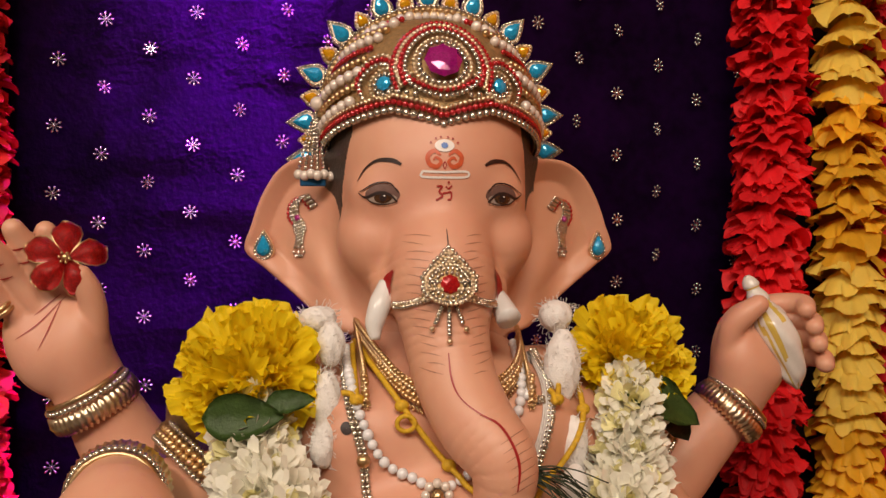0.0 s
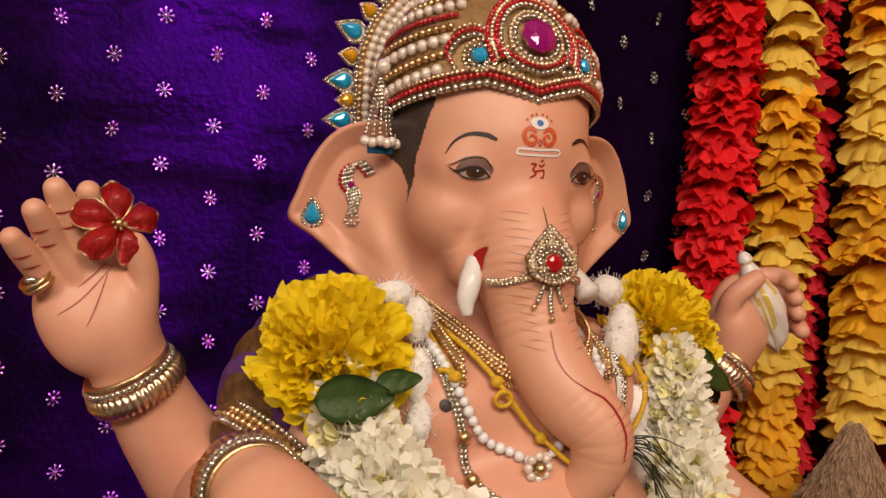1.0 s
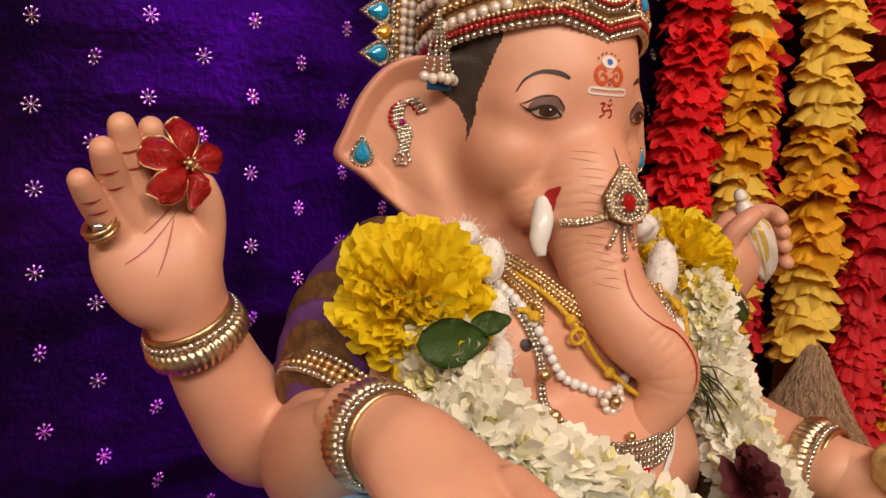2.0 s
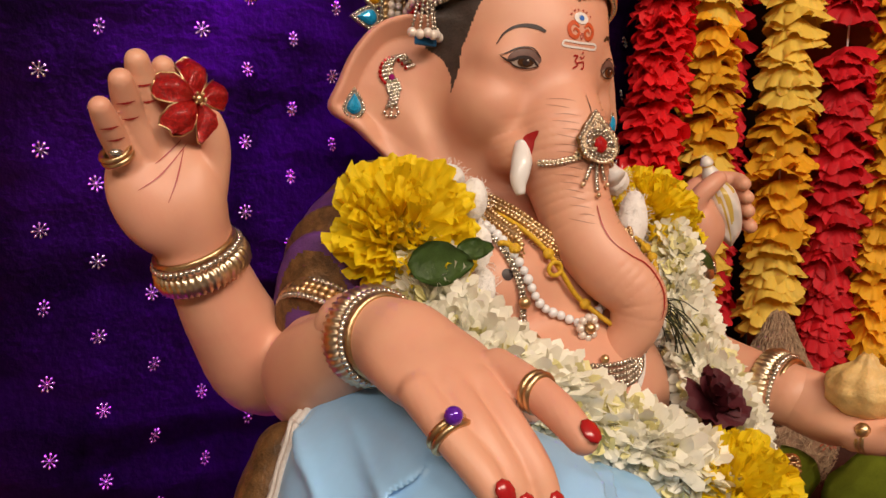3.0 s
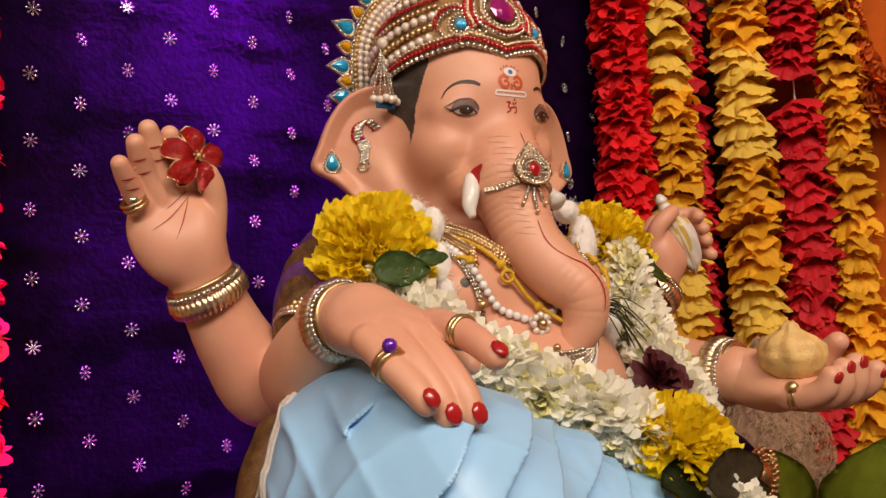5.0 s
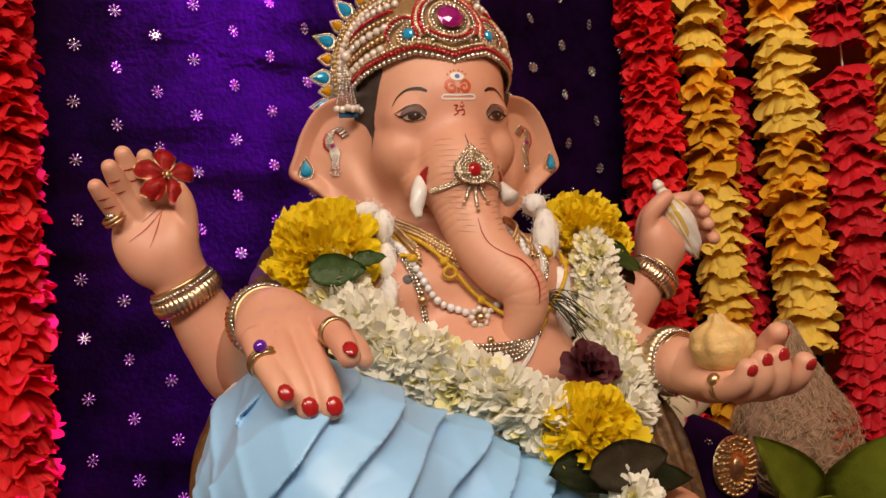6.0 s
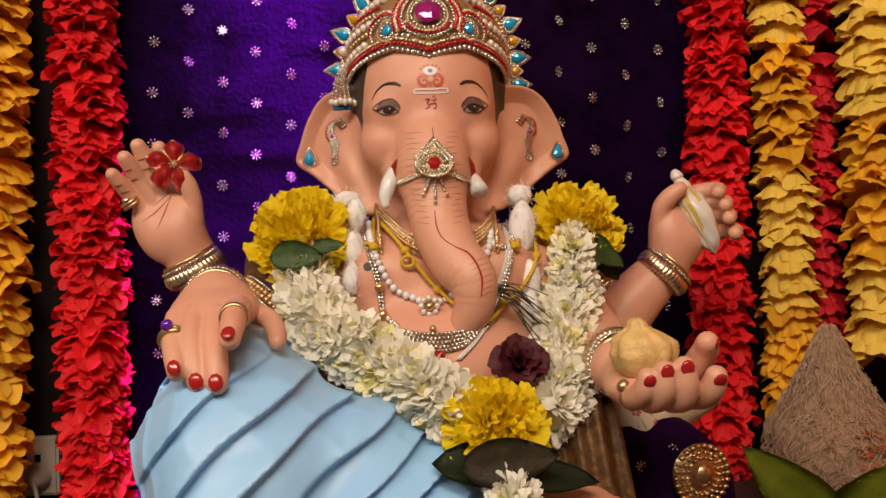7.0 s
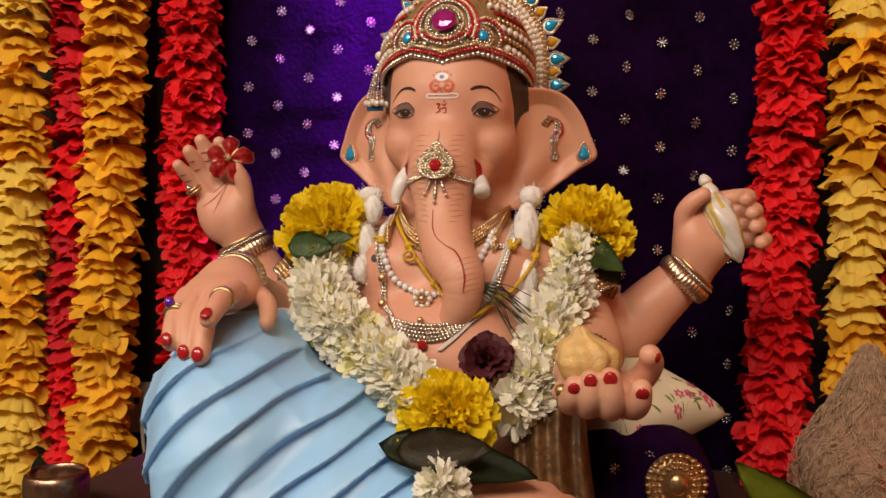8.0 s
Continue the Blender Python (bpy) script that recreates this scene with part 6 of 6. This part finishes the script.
for side_z in (1, -1):
    g = [[bm.verts.new(pad(-1 + 2 * i / 24, -1 + 2 * j / 24, side_z)) for i in range(25)] for j in range(25)]
    for j in range(24):
        for i in range(24):
            q = (g[j][i], g[j][i + 1], g[j + 1][i + 1], g[j + 1][i])
            bm.faces.new(q if side_z > 0 else q[::-1])
bmesh.ops.remove_doubles(bm, verts=bm.verts[:], dist=0.0004)
cover = part("cover", smooth(bm), PRINT, cushion, "printed cotton cover")
bits = Bits()
rng = random.Random(5)
for k in range(11):
    u0, v0 = rng.uniform(-0.85, 0.85), rng.uniform(-0.9, 0.3)
    for j in range(6):
        a = j * 1.05
        pet = [[tuple(pad(u0 + (0.02 + 0.055 * q) * math.cos(a) + 0.02 * s * math.sin(a) * math.sin(q * 3), v0 + (0.02 + 0.075 * q) * math.sin(a) - 0.03 * s * math.cos(a) * math.sin(q * 3), 1) + Vector((0, -0.0003, 0.0007))) for s in (-1, 0, 1)] for q in np.linspace(0, 1, 5)]
        bits.sheet(pet, 0)
    for j in range(3):
        a = rng.uniform(0, 6.28)
        bits.sheet([[tuple(pad(max(-0.95, min(0.95, u0 + (0.1 + 0.16 * q) * math.cos(a) + 0.015 * s * math.sin(q * 3))), max(-0.95, min(0.95, v0 + (0.12 + 0.2 * q) * math.sin(a) + 0.02 * s * math.sin(q * 3))), 1) + Vector((0, -0.0003, 0.0006))) for s in (-1, 0, 1)] for q in np.linspace(0, 1, 5)], 1)
bits.part("print", [PRINT_PINK, PRINT_GREEN], cover, "pink flowers and green sprigs")

bolster = empty("bolster", "dark blue velvet bolster with a gold medallion on its end", "bolster")
bm = bmesh.new()
BM_ = Matrix.Translation((0.170, 0.0, 0.810)) @ pose(0, 0, 0, 90, 0, 0)
lathe(bm, [(0.002, -0.398), (0.034, -0.400), (0.052, -0.408), (0.062, -0.424), (0.064, -0.45), (0.064, -0.56), (0.050, -0.59), (0.010, -0.60)], 40, BM_)
part("cover", bm, VELVET, bolster, "dark blue velvet cover")
bits = Bits()
MD = Matrix.Translation((0.196, 0.400, 0.834)) @ pose(0, 0, 0, 90, 0, 14)
for r, n, s, h in ((0.0225, 26, 0.0030, 0.001), (0.0178, 22, 0.0022, 0.002), (0.0140, 18, 0.0022, 0.003)):
    for k in range(n):
        a = 2 * math.pi * k / n
        bits.ball(MD @ Vector((r * math.cos(a), r * math.sin(a), h)), (s, s, s * 0.7), 0)
bits.ball(MD @ Vector((0, 0, 0.001)), (0.0090, 0.0045, 0.0090), 0)
bits.part("medallion_relief", [GOLD], bolster, "embossed gold petals")
bm = bmesh.new()
lathe(bm, [(0.0235, -0.003), (0.0240, 0.0), (0.016, 0.0012), (0.013, 0.0025), (0.002, 0.003)], 32, MD)
part("medallion", bm, GOLD, bolster, "round gold medallion")
for x, y, z in ((0.150, 0.4025, 0.842), (0.152, 0.4025, 0.812), (0.176, 0.406, 0.853), (0.205, 0.412, 0.848)):
    ob = new("sequin", SEQUIN)
    ob.parent = bolster
    ob.matrix_basis = pose(x, y, z, 78, 0, 0) @ Matrix.Diagonal((0.6, 0.6, 0.6, 1))

# ---- coconut with leaves ----
coconut = empty("coconut", "dry brown fibrous coconut standing among leaves", "coconut", at=(0.374, 0.535, 0.75))
bm = bmesh.new()
rings, seg = [], 40
prof = [(0.010, 0.0), (0.038, 0.006), (0.052, 0.03), (0.056, 0.055), (0.051, 0.085), (0.036, 0.114), (0.022, 0.142), (0.012, 0.166), (0.007, 0.176), (0.002, 0.180)]
for r, z in spline(prof, 4):
    rings.append([bm.verts.new((r * math.cos(2 * math.pi * k / seg) * (1 + 0.10 * noise.noise(Vector((math.cos(6.28 * k / seg) * 3, math.sin(6.28 * k / seg) * 3, z * 30)))), r * math.sin(2 * math.pi * k / seg) * (1 + 0.10 * noise.noise(Vector((math.cos(6.28 * k / seg) * 3, math.sin(6.28 * k / seg) * 3, z * 30 + 9)))), z)) for k in range(seg)])
for a, b in zip(rings, rings[1:]):
    for k in range(seg):
        bm.faces.new((a[k], a[(k + 1) % seg], b[(k + 1) % seg], b[k]))
bm.faces.new(rings[0][::-1]), bm.faces.new(rings[-1])
part("husk", smooth(bm), COIR, coconut, "brown fibrous husk")
rng = random.Random(9)
bits = bmesh.new()
sp = spline(prof, 4)
for k in range(1500):
    a, q = rng.uniform(0, 2 * math.pi), rng.uniform(0.12, 0.9)
    L, dq = rng.uniform(3, 9), rng.choice((1, 1, 1, 0.25)) * 0.03
    pts, aa = [], a
    for j in range(5):
        qq = min(0.99, q + dq * j)
        i = qq * (len(sp) - 1)
        r, z = [np.interp(i, np.arange(len(sp)), sp[:, c]) for c in (0, 1)]
        lift = 1.04 + rng.uniform(-0.03, 0.14)
        aa += rng.uniform(-0.22, 0.22)
        pts.append((r * lift * math.cos(aa), r * lift * math.sin(aa), z + rng.uniform(-0.003, 0.003)))
    tube(bits, pts, rng.uniform(0.00018, 0.0004), 3)
fib = part("fibre", bits, mat("pale_coir", (0.58, 0.39, 0.24), 0.9, 0, 0.5, 200), coconut, "loose pale fibres")
tagged(fib, kind="stuff")
smear, rng = bmesh.new(), random.Random(17)
for k in range(70):
    a, z = -1.35 + rng.uniform(-0.42, 0.42), rng.choice((0.060, 0.074, 0.088)) + rng.uniform(-0.004, 0.004)
    r0 = float(np.interp(z, sp[:, 1], sp[:, 0])) * 1.10
    tube(smear, [(r0 * math.cos(a + q), r0 * math.sin(a + q), z + rng.uniform(-0.002, 0.002)) for q in (0, 0.06, 0.12)], 0.0006, 4)
tagged(part("powder_mark", smear, mat("vermilion_powder", (0.55, 0.10, 0.04), 0.9, 0, 0.7, 200), coconut, "faint orange-red powder strokes"), kind="stuff")
G3 = "broad bright green leaf in front of the coconut"
leaf((0.345, 0.475, 0.752), (-0.55, -0.30, 0.50), (-0.4, -0.8, 0.3), 0.14, 0.050, BETEL, G3, 0.12)
leaf((0.36, 0.455, 0.758), (0.15, -0.30, 0.45), (0, -0.9, 0.4), 0.085, 0.095, BETEL, G3, 0.18)
leaf((0.40, 0.460, 0.762), (0.75, -0.25, 0.45), (0.1, -0.9, 0.4), 0.12, 0.075, BETEL, G3, 0.12)
leaf((0.33, 0.440, 0.758), (-0.1, -0.6, 0.35), (0, -0.6, 0.8), 0.10, 0.08, BETEL, G3, 0.2)

# ---- small things at the side ----
pot = empty("brass_pot", "small aged brass pot standing beside the garlands", "pot", at=(-0.370, 0.44, 0.75))
bm = bmesh.new()
lathe(bm, [(0.020, 0.0), (0.026, 0.003), (0.0290, 0.010), (0.0295, 0.034), (0.0282, 0.040), (0.0250, 0.0425), (0.0235, 0.0415), (0.0230, 0.037), (0.0225, 0.01), (0.002, 0.008)], 40)
part("vessel", bm, BRASS, pot, "aged brass vessel")
leaf((-0.398, 0.470, 0.7502), (-0.1, -0.3, 0.8), (0, -1, 0.1), 0.05, 0.035, LEAF_DARK, "dark green leaf beside the brass pot")
socket = empty("wall_socket", "ivory plastic wall socket on the dark panel", "socket", at=(-0.462, 0.745, 0.782))
bm = bmesh.new()
box(bm, (-0.030, -0.012, -0.034), (0.030, -0.0005, 0.034))
bmesh.ops.bevel(bm, geom=bm.edges[:], offset=0.003, segments=2, affect="EDGES")
plate_ob = part("plate", bm, PLASTIC, socket, "ivory plastic plate")
for x in (-0.008, 0.008):
    bm = bmesh.new()
    box(bm, (x - 0.003, -0.0145, 0.006), (x + 0.003, -0.0118, 0.014))
    part("switch", bm, BLACK, plate_ob, "small dark switch")
bm = bmesh.new()
lathe(bm, [(0.002, 0.0), (0.010, 0.001), (0.012, 0.008), (0.007, 0.020), (0.003, 0.026)], 16, Matrix.Translation((0.012, -0.010, -0.012)) @ pose(0, 0, 0, 90, 0, 0))
part("plug", bm, PLASTIC, socket, "ivory plug")
bm = bmesh.new()
tube(bm, spline([(0.012, -0.034, -0.012), (0.020, -0.045, -0.022), (0.026, -0.05, -0.045), (0.030, -0.055, -0.049)], 6), 0.0024, 8)
part("cable", bm, PLASTIC, socket, "white cable")

# ---- strings of cloth flowers at both sides ----


def ruffle(seed, radius, petals, droop, wave=1.0, fine=1):
    """One gathered disc of cloth with rounded lobes, threaded at its middle and rippled."""
    rng = random.Random(seed)
    bm = bmesh.new()
    n, rings = petals * 8, 4
    ph = [rng.uniform(0, 6.28) for _ in range(6)]
    grid = []
    for j in range(rings + 1):
        q = 0.10 + 0.90 * j / rings
        row = []
        for k in range(n):
            a = 2 * math.pi * k / n
            u = (k % 8) / 8
            lobe = math.sqrt(max(0.0, 1 - (2 * u - 1) ** 2))
            r = radius * q * (1 + 0.07 * math.sin(3 * a + ph[0]) * q)
            if j == rings:
                r *= 0.76 + 0.26 * lobe
            z = -droop * q * q + wave * (0.0050 * math.sin((3 + fine) * a + ph[1]) + 0.0028 * math.sin((5 + 2 * fine) * a + ph[2]) + 0.0014 * math.sin((9 + 2 * fine) * a + ph[3])) * q ** 1.5
            z += wave * 0.0010 * rng.uniform(-1, 1) * q + (0.0022 * math.sin(a * 5 + ph[4]) if j == rings else 0)
            row.append(bm.verts.new((r * math.cos(a), r * math.sin(a), z)))
        grid.append(row)
    for a, b in zip(grid, grid[1:]):
        for k in range(n):
            bm.faces.new((a[k], a[(k + 1) % n], b[(k + 1) % n], b[k]))
    return smooth(bm)


def disc_mesh(name, seed, radius, petals, droop, material, wave=1.0, fine=1):
    me = bpy.data.meshes.new(name)
    bm = ruffle(seed, radius, petals, droop, wave, fine)
    bm.to_mesh(me)
    bm.free()
    me.materials.append(material)
    return me


RED_DISCS = [disc_mesh("cloth_flower", s, 0.0325, 15, 0.013, CLOTH_RED, 0.85, 3) for s in range(7)]
CRIMSON_DISCS = [disc_mesh("cloth_flower", s + 10, 0.030, 15, 0.019, CLOTH_CRIMSON, 0.7) for s in range(6)]
YELLOW_DISCS = [disc_mesh("cloth_flower", s + 20, 0.031, 12, 0.016, CLOTH_YELLOW, 0.95) for s in range(7)]
PALE_DISCS = [disc_mesh("cloth_flower", s + 30, 0.031, 12, 0.021, CLOTH_PALE, 0.55) for s in range(6)]


def cloth_garland(x, y, discs, label, step, top=1.47, bottom=0.76, lean=0.0, alt=None, seed=0, gaps=(), wide=1.0):
    rng = random.Random(seed)
    thing = empty("cloth_garland", label, "garland", "cloth garlands beside the altar", at=(x, y, top))
    bm = bmesh.new()
    tube(bm, [(0, 0, 0.01), (lean * 0.5, 0, (bottom - top) / 2), (lean, 0, bottom - top)], 0.0012, 6)
    part("string", bm, WHITE_THREAD, thing)
    z = 0.0
    while z > bottom - top:
        if not any(g < z + top < g + 0.022 for g in gaps):
            pick = discs if not alt or math.sin((z + top) * 21 + seed) > -0.1 else alt
            ob = new("cloth_flower", rng.choice(pick))
            s = wide * rng.uniform(0.88, 1.10)
            ob.parent = thing
            ob.matrix_basis = pose(lean * z / (bottom - top) + rng.uniform(-0.003, 0.003), rng.uniform(-0.003, 0.003), z, rng.uniform(-14, 14), rng.uniform(-14, 14), rng.uniform(0, 360)) @ Matrix.Diagonal((s, s, 1.1, 1))
        z -= step * rng.uniform(0.75, 1.25)


RED_L, YEL_L, CRI_L = "bright red garland of ruffled cloth petals hanging on a string", "golden yellow garland of scalloped cloth petals hanging on a string", "crimson garland of small gathered cloth petals hanging on a string"
cloth_garland(0.338, 0.680, RED_DISCS, RED_L, 0.0072, lean=-0.012, seed=1, wide=1.04)
cloth_garland(0.402, 0.664, YELLOW_DISCS, YEL_L, 0.0125, alt=PALE_DISCS, seed=2, wide=1.05)
cloth_garland(0.442, 0.680, CRIMSON_DISCS, CRI_L, 0.0092, seed=3, gaps=(1.23,))
cloth_garland(0.482, 0.622, YELLOW_DISCS, YEL_L, 0.0105, alt=PALE_DISCS, seed=4, bottom=0.90, wide=1.14)
cloth_garland(0.540, 0.590, CRIMSON_DISCS, CRI_L, 0.0090, seed=5, gaps=(1.24, 1.22), wide=1.15)
cloth_garland(0.580, 0.555, YELLOW_DISCS, YEL_L, 0.0110, seed=6, wide=0.95)
cloth_garland(-0.374, 0.698, RED_DISCS, RED_L, 0.0072, seed=11, wide=1.14)
cloth_garland(-0.446, 0.655, YELLOW_DISCS, YEL_L, 0.0115, seed=12, wide=1.22, lean=-0.030, bottom=0.62)
cloth_garland(-0.510, 0.672, CRIMSON_DISCS, CRI_L, 0.0092, alt=RED_DISCS, seed=13, wide=1.20, bottom=0.62, gaps=(0.985,), lean=-0.010)
cloth_garland(-0.566, 0.640, YELLOW_DISCS, YEL_L, 0.0115, alt=PALE_DISCS, seed=14, wide=1.18, bottom=0.62, lean=-0.010)
cloth_garland(-0.630, 0.655, CRIMSON_DISCS, CRI_L, 0.0092, seed=15, wide=1.15, bottom=0.62)

# a loose orange garland on the orange cloth
og = empty("orange_garland", "fluffy orange cloth garland swagged across the orange curtain", "garland")
ORANGE_DISCS = [disc_mesh("cloth_flower", s + 40, 0.024, 9, 0.006, mat("orange_cloth_petal", (0.72, 0.14, 0.012), 0.7, 0, 0.7, 60, 0.3, 900, vary=0.2), 1.4) for s in range(4)]
bm = bmesh.new()
SW = spline([(0.585, 0.55, 1.36), (0.597, 0.55, 1.28), (0.605, 0.535, 1.23), (0.606, 0.50, 1.18), (0.606, 0.46, 1.14)], 16)
tube(bm, SW, 0.0012, 6)
part("string", bm, WHITE_THREAD, og)
rng = random.Random(2)
for a, b in zip(SW[::1], SW[1:]):
    ob = new("cloth_flower", rng.choice(ORANGE_DISCS))
    ob.parent = og
    ob.matrix_basis = Matrix.Translation(a) @ Vector(a - b).to_track_quat("Z", "Y").to_matrix().to_4x4() @ pose(0, 0, 0, rng.uniform(-15, 15), rng.uniform(-15, 15), rng.uniform(0, 360))
